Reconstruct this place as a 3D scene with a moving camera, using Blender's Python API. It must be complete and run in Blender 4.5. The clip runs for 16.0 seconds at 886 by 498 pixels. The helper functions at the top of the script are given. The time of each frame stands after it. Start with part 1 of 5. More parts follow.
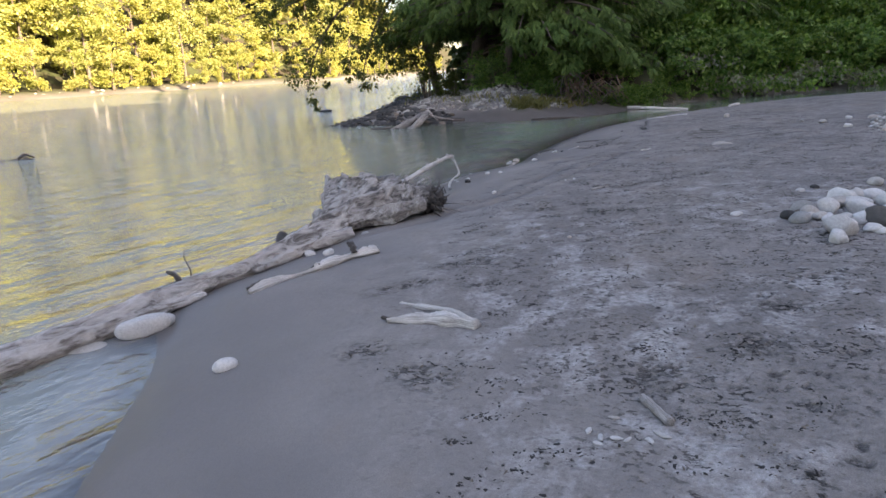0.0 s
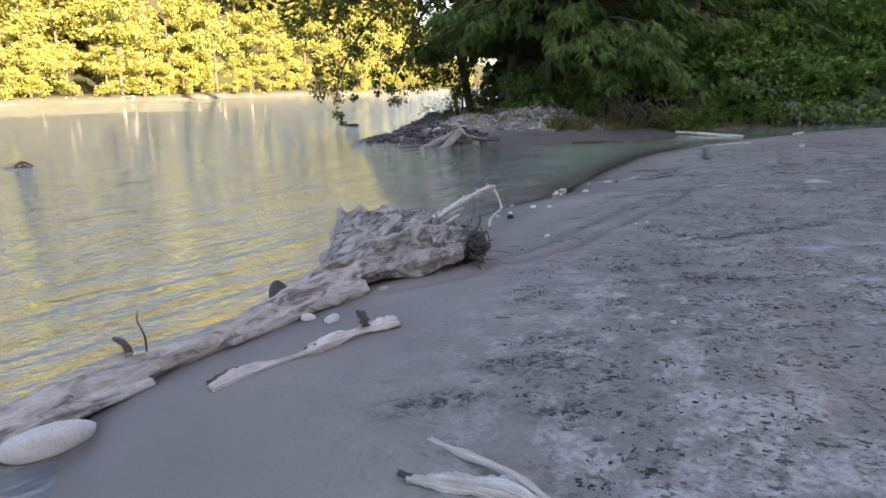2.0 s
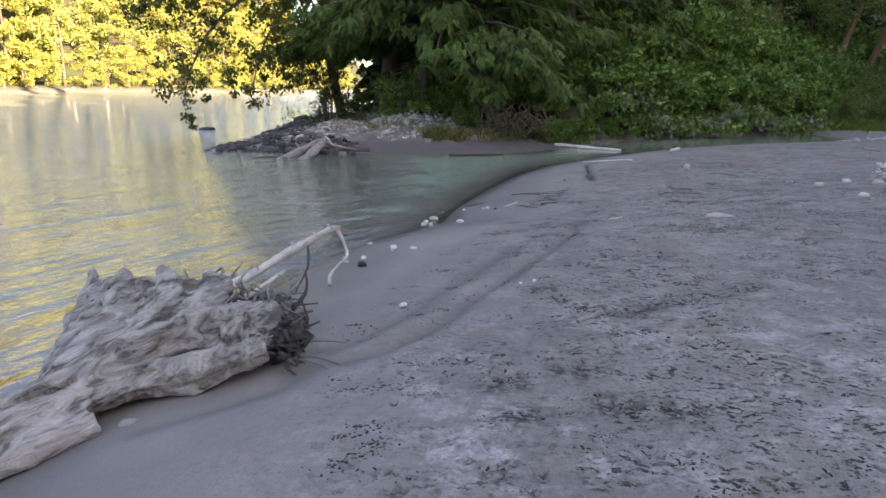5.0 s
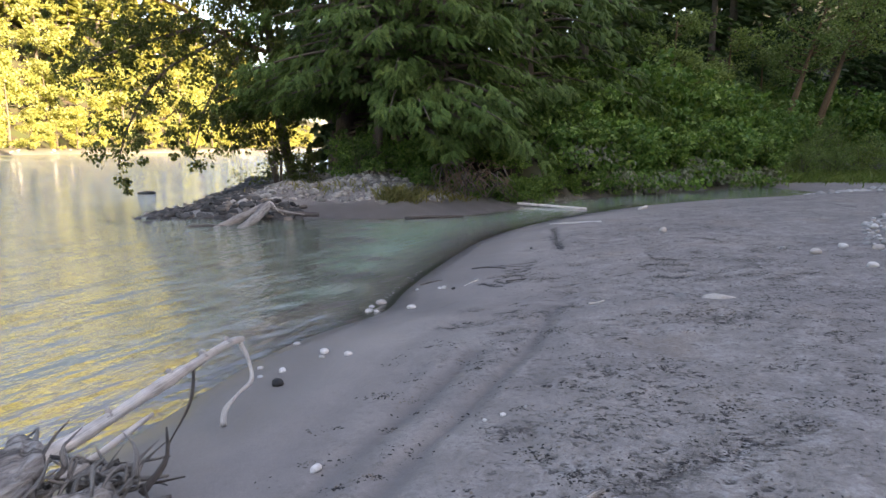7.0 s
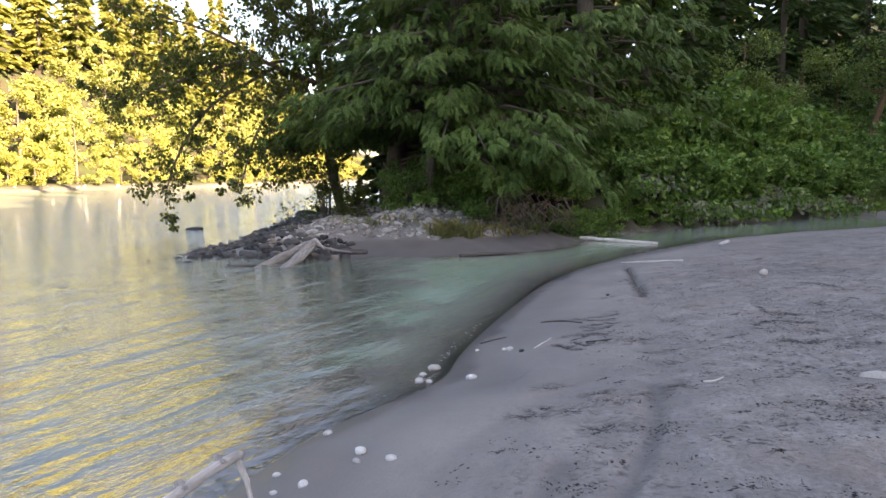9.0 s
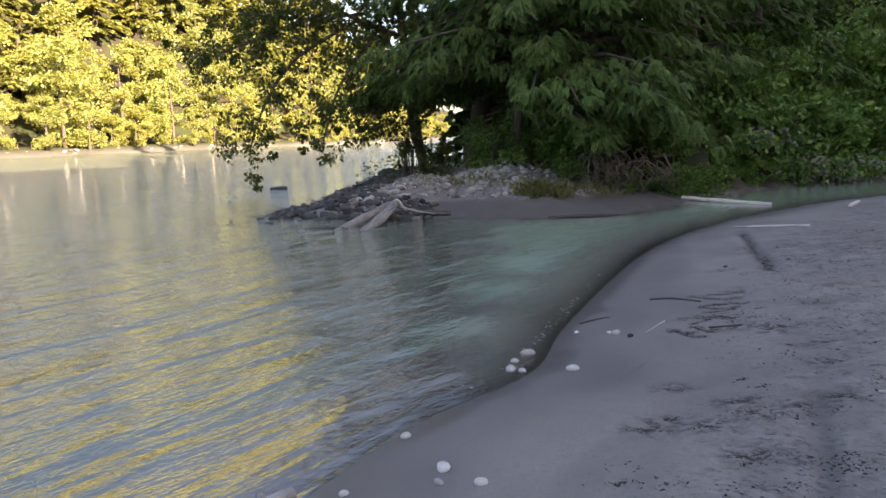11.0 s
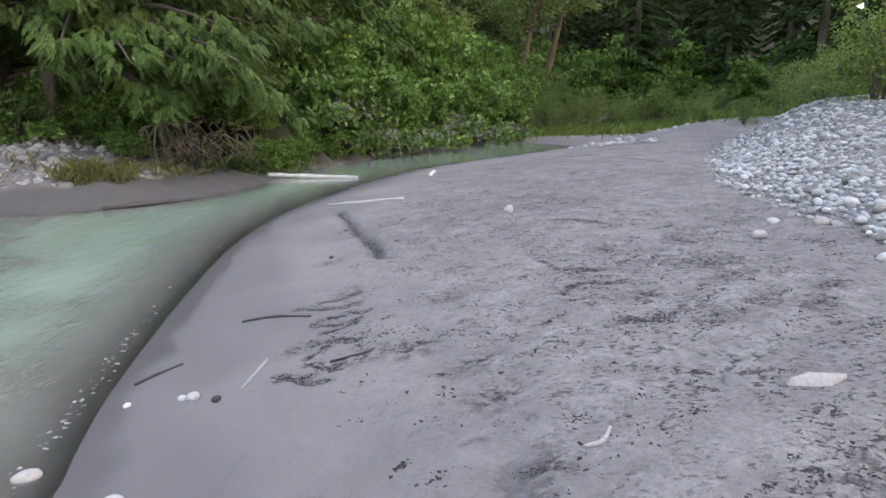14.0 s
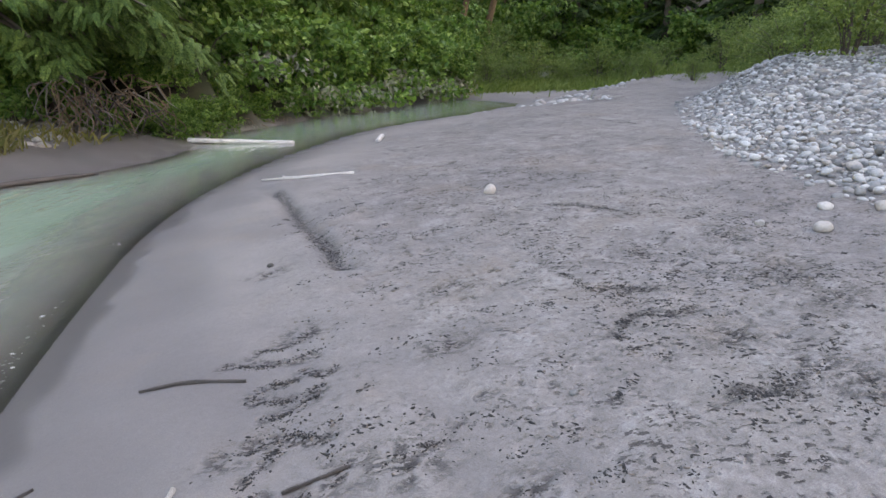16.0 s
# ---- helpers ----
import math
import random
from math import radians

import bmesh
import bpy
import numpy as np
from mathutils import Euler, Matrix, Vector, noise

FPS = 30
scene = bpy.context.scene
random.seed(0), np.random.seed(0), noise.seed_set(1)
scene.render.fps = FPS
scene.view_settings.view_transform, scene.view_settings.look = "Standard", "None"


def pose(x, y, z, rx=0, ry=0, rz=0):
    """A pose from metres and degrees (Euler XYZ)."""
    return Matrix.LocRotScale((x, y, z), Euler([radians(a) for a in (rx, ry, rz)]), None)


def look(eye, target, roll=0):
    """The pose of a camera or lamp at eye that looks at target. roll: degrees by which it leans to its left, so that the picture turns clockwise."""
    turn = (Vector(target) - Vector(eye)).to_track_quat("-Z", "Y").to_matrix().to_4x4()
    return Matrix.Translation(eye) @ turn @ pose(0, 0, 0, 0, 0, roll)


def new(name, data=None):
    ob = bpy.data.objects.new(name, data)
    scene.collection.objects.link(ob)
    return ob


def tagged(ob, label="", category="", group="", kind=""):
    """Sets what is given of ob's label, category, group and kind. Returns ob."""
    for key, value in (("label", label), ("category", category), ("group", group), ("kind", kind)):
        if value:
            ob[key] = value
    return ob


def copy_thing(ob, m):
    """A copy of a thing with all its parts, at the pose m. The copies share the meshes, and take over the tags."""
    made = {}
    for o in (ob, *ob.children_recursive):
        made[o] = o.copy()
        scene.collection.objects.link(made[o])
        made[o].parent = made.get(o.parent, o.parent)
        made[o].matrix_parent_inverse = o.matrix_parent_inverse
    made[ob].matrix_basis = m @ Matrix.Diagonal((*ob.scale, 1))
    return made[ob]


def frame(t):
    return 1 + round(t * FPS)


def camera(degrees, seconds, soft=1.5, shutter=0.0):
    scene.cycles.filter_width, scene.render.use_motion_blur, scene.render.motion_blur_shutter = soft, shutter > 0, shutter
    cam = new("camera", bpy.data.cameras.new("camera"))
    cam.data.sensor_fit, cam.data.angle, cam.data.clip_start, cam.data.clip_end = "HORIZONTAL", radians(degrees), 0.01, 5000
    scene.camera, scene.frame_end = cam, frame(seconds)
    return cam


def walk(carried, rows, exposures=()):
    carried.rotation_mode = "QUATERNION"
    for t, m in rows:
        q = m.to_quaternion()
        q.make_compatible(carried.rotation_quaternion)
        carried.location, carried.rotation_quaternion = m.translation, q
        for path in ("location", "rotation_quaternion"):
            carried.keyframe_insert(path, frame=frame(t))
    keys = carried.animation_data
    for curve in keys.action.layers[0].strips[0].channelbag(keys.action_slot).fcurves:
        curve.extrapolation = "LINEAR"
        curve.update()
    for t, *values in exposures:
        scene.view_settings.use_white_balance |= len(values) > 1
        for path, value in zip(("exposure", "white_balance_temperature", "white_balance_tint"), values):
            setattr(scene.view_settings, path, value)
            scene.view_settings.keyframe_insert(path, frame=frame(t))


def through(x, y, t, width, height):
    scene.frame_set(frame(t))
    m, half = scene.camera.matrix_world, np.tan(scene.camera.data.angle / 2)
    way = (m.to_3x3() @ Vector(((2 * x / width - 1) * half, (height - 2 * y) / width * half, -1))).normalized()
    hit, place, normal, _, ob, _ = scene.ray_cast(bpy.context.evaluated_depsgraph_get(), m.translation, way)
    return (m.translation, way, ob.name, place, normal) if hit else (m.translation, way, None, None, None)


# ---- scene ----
cam = camera(68.6, 16.0)
PATH = [
    (0, (0.488, -0.462, 1.593), (0.408, 1.46, 1.046), -2.1),
    (0.5, (0.448, 0.009, 1.581), (0.309, 1.938, 1.071), -1.2),
    (1, (0.315, 0.401, 1.528), (0.151, 2.331, 1.03), -0.3),
    (1.5, (0.246, 0.718, 1.565), (0.121, 2.647, 1.051), -1.5),
    (2, (0.268, 1.216, 1.527), (0.117, 3.147, 1.029), -0.3),
    (2.5, (0.216, 1.599, 1.5), (0.1, 3.53, 0.992), -0.9),
    (3, (0.209, 1.983, 1.524), (0.238, 3.909, 0.988), -1.5),
    (3.2, (0.228, 2.13, 1.508), (0.264, 4.055, 0.964), -1.8),
    (5.3, (0.699, 3.343, 1.587), (0.929, 5.271, 1.105), 1.6),
    (5.5, (0.739, 3.466, 1.593), (1.008, 5.387, 1.106), 0.5),
    (6, (0.795, 3.872, 1.6), (1.084, 5.8, 1.153), 0.1),
    (6.5, (0.892, 4.211, 1.603), (1.199, 6.145, 1.201), -0.4),
    (7, (0.96, 4.587, 1.644), (1.274, 6.536, 1.324), 0.9),
    (7.5, (0.965, 4.984, 1.646), (1.31, 6.934, 1.365), 0.4),
    (8, (1.007, 5.273, 1.681), (1.399, 7.218, 1.432), -0.7),
    (8.5, (1.08, 5.624, 1.701), (1.402, 7.585, 1.478), -0.1),
    (9, (1.037, 5.947, 1.672), (1.193, 7.928, 1.441), 0.1),
    (9.5, (0.97, 6.261, 1.677), (1.014, 8.248, 1.456), 0.2),
    (9.7, (0.968, 6.349, 1.676), (0.97, 8.335, 1.438), 0.3),
    (11.8, (1.079, 7.2, 1.64), (0.972, 9.159, 1.251), -0.8),
    (12, (1.122, 7.322, 1.632), (1.03, 9.281, 1.241), -0.4),
    (12.5, (1.195, 7.636, 1.559), (1.335, 9.592, 1.166), -1.1),
    (13, (1.333, 8.089, 1.523), (1.967, 9.953, 1.17), -2.6),
    (13.5, (1.506, 8.49, 1.487), (2.396, 10.245, 1.128), -1.9),
    (14, (1.614, 8.893, 1.442), (2.666, 10.539, 1.014), 0.2),
    (14.5, (1.738, 9.261, 1.455), (2.893, 10.819, 0.966), 1.5),
    (15, (1.908, 9.657, 1.419), (3.078, 11.203, 0.928), 3.0),
    (15.5, (2.039, 10.028, 1.427), (3.185, 11.578, 0.896), 1.2),
    (16, (2.22, 10.402, 1.441), (3.413, 11.908, 0.886), 0.4),
]
walk(cam, [(t, look(eye, target, roll)) for t, eye, target, roll in PATH], [(0.0, 2.9, 7600, 21), (5.5, 3.12, 7700, 21), (7.5, 3.22, 7900, 21), (9.0, 3.27, 7900, 21), (9.6, 3.0, 7600, 21), (11.9, 2.7, 7400, 21), (12.5, 2.85, 7500, 21), (13.0, 3.5, 8000, 20), (13.3, 3.82, 8200, 20), (14.2, 3.9, 8600, 20), (16.0, 3.84, 8700, 20)])

# ---- sky, sun ----
world = bpy.data.worlds.new("sky")
scene.world = world
world.use_nodes = True
sky = world.node_tree.nodes.new("ShaderNodeTexSky")
sky.sky_type = "NISHITA"
sky.sun_disc = False
SUN_HEIGHT = 25.0
sky.sun_elevation = radians(SUN_HEIGHT)
sky.sun_rotation = math.atan2(0.75, -0.66)
sky.air_density, sky.dust_density, sky.ozone_density = 1.0, 1.5, 1.0
back = world.node_tree.nodes["Background"]
world.node_tree.links.new(sky.outputs[0], back.inputs[0])
back.inputs[1].default_value = 0.07
sun_data = bpy.data.lights.new("sun", "SUN")
sun_data.energy, sun_data.angle, sun_data.color = 5.0, radians(0.53), (1.0, 0.86, 0.63)
sun = new("sun", sun_data)
level = math.cos(radians(SUN_HEIGHT)) / math.hypot(0.75, -0.66)
sun.matrix_world = look((0, 0, 120), (-0.75 * level, 0.66 * level, 120 - math.sin(radians(SUN_HEIGHT))))

# ---- terrain: one sheet, shaped by distance from three shorelines ----
WATER_Z = -0.26
SUN_AZ = (0.75, -0.66)          # level direction towards the sun


def chaikin(poly, rounds=2):
    p = np.array(poly, float)
    for _ in range(rounds):
        q = np.roll(p, -1, axis=0)
        p = np.stack([0.75 * p + 0.25 * q, 0.25 * p + 0.75 * q], axis=1).reshape(-1, 2)
    return p


SANDBAR = chaikin([(-1.0, -60), (-1.1, -4), (-1.2, 1.2), (-1.45, 2.6), (-1.6, 3.45), (-1.95, 4.15), (-1.95, 4.75), (-1.6, 5.4), (-1.25, 6.2), (-1.1, 7.0), (-0.85, 7.8), (-0.3, 8.9),
                   (0.15, 10.1), (0.7, 11.0), (1.5, 11.75), (1.75, 12.7), (2.15, 13.7), (2.8, 15.2), (3.75, 17.2), (5.2, 19.3), (7.9, 22.1),
                   (11.8, 25.2), (18.3, 27.8), (27, 33), (38, 38), (60, 46), (400, 120), (400, -300), (0, -300)])
POINT = chaikin([(-3.7, 21.3), (-2.0, 21.2), (0.3, 21.1), (2.8, 20.9), (4.6, 21.8), (6.2, 23.2), (7.2, 25.6), (9.5, 27.0), (12.5, 29.5), (17, 32),
                 (23, 35.5), (34, 42), (60, 51), (400, 150), (400, 500), (30, 500), (16, 300), (6, 180), (3, 120), (1.0, 70), (-0.8, 52), (-2.6, 39), (-3.1, 29), (-3.0, 24)])
FAR = chaikin([(-130, -300), (-95, -60), (-66, 12), (-50, 42), (-42, 56), (-36.5, 69), (-32.8, 82), (-23, 103), (-14, 120), (-8, 145), (-2, 200), (8, 300), (20, 500), (-500, 500), (-500, -300)])
GRAVEL = chaikin([(7.2, 10.2), (8.3, 12.2), (9.8, 14.1), (12.2, 16.2), (15.4, 18.4), (20.5, 21.8), (30, 23), (50, 18), (60, -30), (20, -20), (8, 2), (7.0, 7)])


KEPT = {}


def inside_by(poly, x, y):
    """Distance in metres to the polygon's edge, positive within; large sheets are kept."""
    x, y = np.asarray(x, float), np.asarray(y, float)
    if x.size < 50000:
        return edge_distance(poly, x, y)
    if (id(poly), id(x)) not in KEPT:
        KEPT[(id(poly), id(x))] = (edge_distance(poly, x, y), x, y)
    return KEPT[(id(poly), id(x))][0]


def edge_distance(poly, x, y):
    best = np.full(x.shape, 1e18)
    odd = np.zeros(x.shape, bool)
    for (ax, ay), (bx, by) in zip(poly, np.roll(poly, -1, axis=0)):
        ex, ey = bx - ax, by - ay
        k = np.clip(((x - ax) * ex + (y - ay) * ey) / (ex * ex + ey * ey + 1e-12), 0, 1)
        best = np.minimum(best, (x - ax - k * ex) ** 2 + (y - ay - k * ey) ** 2)
        if ay != by:
            odd ^= ((ay > y) != (by > y)) & (x < ex * (y - ay) / (by - ay) + ax)
    return np.where(odd, 1, -1) * np.sqrt(best)


def step(a, b, v):
    k = np.clip((v - a) / (b - a), 0, 1)
    return k * k * (3 - 2 * k)


def swell(x, y, seed, size):
    """Smooth cheap noise about -1 to 1 at a given size in metres."""
    r = np.random.RandomState(seed)
    total = 0
    for k in range(7):
        a, f, p = r.uniform(0, 6.283), r.uniform(0.6, 1.9) * 6.283 / size, r.uniform(0, 6.283)
        total = total + np.sin((x * np.cos(a) + y * np.sin(a)) * f + p + 0.8 * np.sin((y * np.cos(a) - x * np.sin(a)) * f * 0.7 + p * 2))
    return total / 3.5


# shallow runnels that the falling water left along the shore, then a tyre-wide trail: points, half width, depth, damp
RUNNELS = [([(0.31, 6.99), (0.54, 7.16), (0.85, 7.54), (1.17, 8.04), (1.59, 8.69), (2.02, 9.43)], 0.10, 0.030, 0.75),
           ([(0.45, 6.81), (0.72, 6.89), (1.0, 7.21), (1.28, 7.64), (1.62, 8.14), (2.07, 8.78), (2.6, 9.61), (3.1, 10.7)], 0.085, 0.034, 0.75),
           ([(1.76, 7.55), (2.07, 8.14), (2.43, 8.97), (2.75, 9.6), (3.28, 11.02), (3.88, 12.87)], 0.15, 0.014, 0.3),
           ([(1.42, 8.9), (1.62, 9.45), (2.22, 10.67)], 0.12, 0.012, 0.25),
           ([(5.45, 18.09), (4.75, 15.41), (4.42, 14.3)], 0.11, 0.045, 0.2),
           ([(2.07, 11.41), (2.28, 11.64)], 0.04, 0.012, 0.5),
           ([(-0.55, 6.2), (-0.2, 6.35), (0.1, 6.5), (0.3, 6.8)], 0.08, 0.02, 0.5)]


def runnels(x, y):
    """How damp each place is by a runnel, and how deep it lies."""
    much, deep_ = np.zeros(x.shape), np.zeros(x.shape)
    for line, half, deep, damp in RUNNELS:
        best = np.full(x.shape, 1e9)
        for (ax, ay), (bx, by) in zip(line, line[1:]):
            ex, ey = bx - ax, by - ay
            k = np.clip(((x - ax) * ex + (y - ay) * ey) / (ex * ex + ey * ey), 0, 1)
            best = np.minimum(best, np.hypot(x - ax - k * ex, y - ay - k * ey))
        near_ = np.exp(-(best / (half * (1 + 0.35 * swell(x, y, 21, 0.9)))) ** 2)
        much, deep_ = np.maximum(much, damp * near_ ** 1.5), np.maximum(deep_, near_ * deep)
    return much, deep_


# scratched lines, and scuffed patches
STROKES = [(3.37, 13.45, 3.70, 13.46), (3.19, 13.43, 3.62, 13.21), (3.18, 13.06, 3.45, 13.08), (3.45, 13.08, 3.60, 12.99), (3.17, 12.99, 3.47, 12.86), (3.16, 12.82, 3.41, 12.81), (3.04, 12.67, 3.30, 12.48),
           (2.92, 12.47, 3.12, 12.55), (2.87, 12.35, 3.04, 12.20), (2.64, 12.27, 2.90, 12.10), (2.66, 12.31, 2.85, 12.21), (5.40, 17.6, 4.69, 15.29), (4.69, 15.29, 4.42, 14.3),
           (5.22, 12.98, 5.16, 12.66), (5.16, 12.66, 5.43, 12.47), (4.76, 12.21, 4.96, 12.28), (4.96, 12.28, 5.34, 12.12), (13.1, 19.0, 12.7, 17.8), (4.60, 11.52, 4.93, 11.39), (6.59, 14.38, 6.78, 13.67)]
SCUFFS = [(8.07, 15.1), (6.66, 12.77), (6.6, 12.6), (6.17, 12.07), (6.05, 11.94), (6.0, 12.1), (6.21, 11.09), (5.08, 11.39), (5.54, 11.17), (5.75, 10.94), (5.92, 11.66), (6.06, 14.39), (7.75, 12.86), (5.04, 11.19), (5.14, 11.81),
          (2.97, 12.67), (4.02, 14.7), (3.2, 12.23), (3.43, 12.15), (4.1, 12.74), (4.57, 13.37), (3.69, 13.51), (3.42, 12.07), (3.62, 11.7), (2.59, 10.64), (2.31, 10.33), (2.11, 10.45), (2.93, 10.51), (2.61, 10.45), (2.31, 10.98),
          (1.99, 10.35), (3.18, 10.63), (2.39, 9.92), (3.42, 11.28)]
SCUFFS_START = [(0.32, 4.47), (0.59, 4.8), (0.55, 4.42), (0.06, 4.06), (-0.12, 4.03), (-0.16, 3.1), (1.4, 2.46), (0.17, 2.71), (0.29, 2.59), (-0.13, 3.03), (0.6, 3.92), (2.27, 3.05), (1.94, 2.63), (4.3, 9.69), (4.2, 9.55), (4.45, 9.6), (1.9, 7.85),
                (1.76, 5.86), (1.29, 5.86), (1.67, 6.27), (1.28, 6.19), (2.02, 5.72), (2.54, 7.22), (3.32, 7.47), (2.75, 7.26), (3.0, 7.35), (2.3, 7.1), (4.1, 9.8)]


def scratched(x, y):
    """Broken damp sand along the scratched lines and in the scuffed patches, 0 to 1; sunk, and coloured with its shade.
    """
    much = np.zeros(x.shape)
    near_ = np.nonzero((x > -0.5) & (x < 9) & (y > 0.5) & (y < 19.5))
    u, v = x[near_], y[near_]
    got = np.zeros(u.shape)
    for ax, ay, bx, by in STROKES:
        ex, ey = bx - ax, by - ay
        k = np.clip(((u - ax) * ex + (v - ay) * ey) / (ex * ex + ey * ey), 0, 1)
        d = np.hypot(u - ax - k * ex - 0.03 * np.sin(k * 6), v - ay - k * ey - 0.03 * np.sin(k * 6))
        got = np.maximum(got, np.exp(-(d / (0.03 if math.hypot(ex, ey) < 0.9 else 0.07)) ** 2))
    for cx, cy in SCUFFS + SCUFFS_START:
        got = np.maximum(got, np.exp(-((u - cx) ** 2 * 0.6 + (v - cy) ** 2 * 1.5) / 0.016) * step(-0.5, 0.1, swell(u, v, 35, 0.13)))
    much[near_] = got
    return much


def pits(x, y, a):
    """Dents of feet and paws in the trodden sand, 0 to 1; their shade is painted from this too."""
    where = step(-0.1, 0.7, swell(x, y, 31, 1.5)) * step(1.0, 2.4, a)
    return step(0.55, 1.05, swell(x * 0.8, y * 1.15, 32, 0.17) + 0.35 * swell(x, y, 33, 0.09)) * where


def terrain(x, y, fine=True):
    x, y = np.asarray(x, float), np.asarray(y, float)
    a, b, c, g = (inside_by(p, x, y) for p in (SANDBAR, POINT, FAR, GRAVEL))
    wob = 0.12 * swell(x, y, 3, 3.0)
    b = b + np.where(b > -2, wob, 0) * step(0, 1, np.abs(b))
    up = np.maximum(a, 0)
    za = WATER_Z + np.where(a > 0, 0.40 * (1 - np.exp(-up / 2.2)) + 0.035 * np.minimum(up, 14), -0.06 * np.minimum(-a, 1.3) - 0.16 * np.clip(-a - 1.0, 0, 8))
    za = za + np.where(g > 0, 0.10 * step(0, 1.2, g) + 0.075 * np.minimum(g, 14), 0)
    # low sand strip, then cobbles, then the wooded bank of the point
    beach = 0.35 + 1.9 * step(-1.0, 0.5, x) * (1 - step(5.0, 7.0, x))
    cob = 0.45 + 3.2 * (1 - step(4.2, 6.2, x))
    ub = np.maximum(b, 0)
    zb = WATER_Z + np.where(b > 0, 0.10 * np.minimum(ub, beach) + 0.27 * np.clip(ub - beach, 0, cob) + (0.75 + 0.4 * step(5.5, 7, x)) * step(0, 0.6 - 0.25 * step(5.5, 7, x), ub - beach - cob) + 0.05 * np.clip(ub - beach - cob, 0, 60), -0.15 * np.minimum(-b, 8))
    uc = np.maximum(c, 0)
    top = 27 - 18 * step(75, 170, y)
    zc = WATER_Z + np.where(c > 0, 0.7 * step(0, 2.2, uc) + np.minimum((0.62 + 0.6 * step(80, 125, y)) * np.maximum(uc - 7, 0), top), -0.2 * np.minimum(-c, 8))
    z = np.maximum(np.maximum(za, zb), zc)
    # the sand climbs beyond the gravel, and the creek runs out under it
    far_off = (x - 8) * 0.8 + (y - 14) * 0.5
    bar_ = step(-0.3, 2.5, g)
    z = z + 0.65 * (step(9, 36, far_off) * (1 - bar_) + 1.45 * step(2, 14, far_off) * bar_) * step(0.6, 4, a) * (1 - step(60, 90, x))
    z = np.maximum(z, np.where((y < 90) & (x > 15), WATER_Z - 0.5 + 0.68 * step(17, 25, x), -9))
    ridge = x * SUN_AZ[0] + y * SUN_AZ[1]
    z = z + np.maximum(58 * step(30, 84, ridge) * step(-20, 20, a), 24 * step(58, 112, x * 0.95 + y * 0.3) * step(-6, 10, np.maximum(a, b)))
    if fine:
        near = step(0.15, 0.8, a) * (1 - step(16, 26, np.hypot(x - 3, y - 9)))
        rough = step(0.8, 2.6, a)
        z = z + near * (0.014 * swell(x, y, 5, 1.7) + rough * (0.007 * swell(x, y, 6, 0.55) + 0.005 * swell(x, y, 7, 0.28)))
        z = z + 0.008 * near * (1 - step(1.6, 2.6, a)) * np.sin(a * 8.0 + 1.5 * swell(x, y, 8, 4)) * step(6.5, 8, y)
    if fine and near.max() > 0:
        z = z - near * (runnels(x, y)[1] + 0.016 * pits(x, y, a) + 0.012 * scratched(x, y))
    if fine:
        z = z + 0.05 * step(0.4, 1.5, b) * swell(x, y, 9, 1.1) * (1 - step(20, 40, b))
    return z

# ---- materials ----
def shader(name):
    m = bpy.data.materials.new(name)
    m.use_nodes = True
    return m, m.node_tree, m.node_tree.nodes["Principled BSDF"]


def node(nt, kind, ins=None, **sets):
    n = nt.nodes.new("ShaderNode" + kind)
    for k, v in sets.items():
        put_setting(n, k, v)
    for k, v in (ins or {}).items():
        if isinstance(v, bpy.types.NodeSocket):
            nt.links.new(v, n.inputs[k])
        else:
            n.inputs[k].default_value = v
    return n


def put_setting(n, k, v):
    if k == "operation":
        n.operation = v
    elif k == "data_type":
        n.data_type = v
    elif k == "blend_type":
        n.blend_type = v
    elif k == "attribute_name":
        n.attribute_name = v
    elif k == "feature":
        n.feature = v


def noise_of(nt, vec, scale, detail=4.0, rough=0.6):
    return node(nt, "TexNoise", {"Vector": vec, "Scale": scale, "Detail": detail, "Roughness": rough}).outputs["Fac"]


def ramp(nt, fac, stops):
    n = node(nt, "ValToRGB", {"Fac": fac})
    e = n.color_ramp.elements
    while len(e) < len(stops):
        e.new(0.5)
    for i, (p, c) in enumerate(stops):
        e[i].position = p
        e[i].color = (*c, 1) if isinstance(c, tuple) else (c, c, c, 1)
    return n.outputs["Color"]


def mixed(nt, fac, a, b, how="MIX"):
    n = nt.nodes.new("ShaderNodeMix")
    n.data_type, n.blend_type = "RGBA", how
    for k, v in ((0, fac), (6, a), (7, b)):
        if isinstance(v, bpy.types.NodeSocket):
            nt.links.new(v, n.inputs[k])
        else:
            n.inputs[k].default_value = (*v, 1) if isinstance(v, tuple) else v
    return n.outputs[2]


def maths(nt, how, a, b=0.5):
    n = nt.nodes.new("ShaderNodeMath")
    n.operation = how
    for k, v in ((0, a), (1, b)):
        if isinstance(v, bpy.types.NodeSocket):
            nt.links.new(v, n.inputs[k])
        else:
            n.inputs[k].default_value = v
    return n.outputs[0]


def spot(nt):
    return node(nt, "NewGeometry").outputs["Position"]


def stretched(nt, vec, sx, sy, sz, turn=0.0):
    if turn:
        t = node(nt, "Mapping", {"Vector": vec})
        t.inputs["Rotation"].default_value = (0, 0, turn)
        vec = t.outputs[0]
    n = node(nt, "Mapping", {"Vector": vec})
    n.inputs["Scale"].default_value = (sx, sy, sz)
    return n.outputs[0]


def bumped(nt, bsdf, height, strength, distance):
    n = node(nt, "Bump", {"Height": height, "Strength": strength, "Distance": distance})
    nt.links.new(n.outputs[0], bsdf.inputs["Normal"])
    return n


def attr(nt, name):
    return node(nt, "Attribute", attribute_name=name)


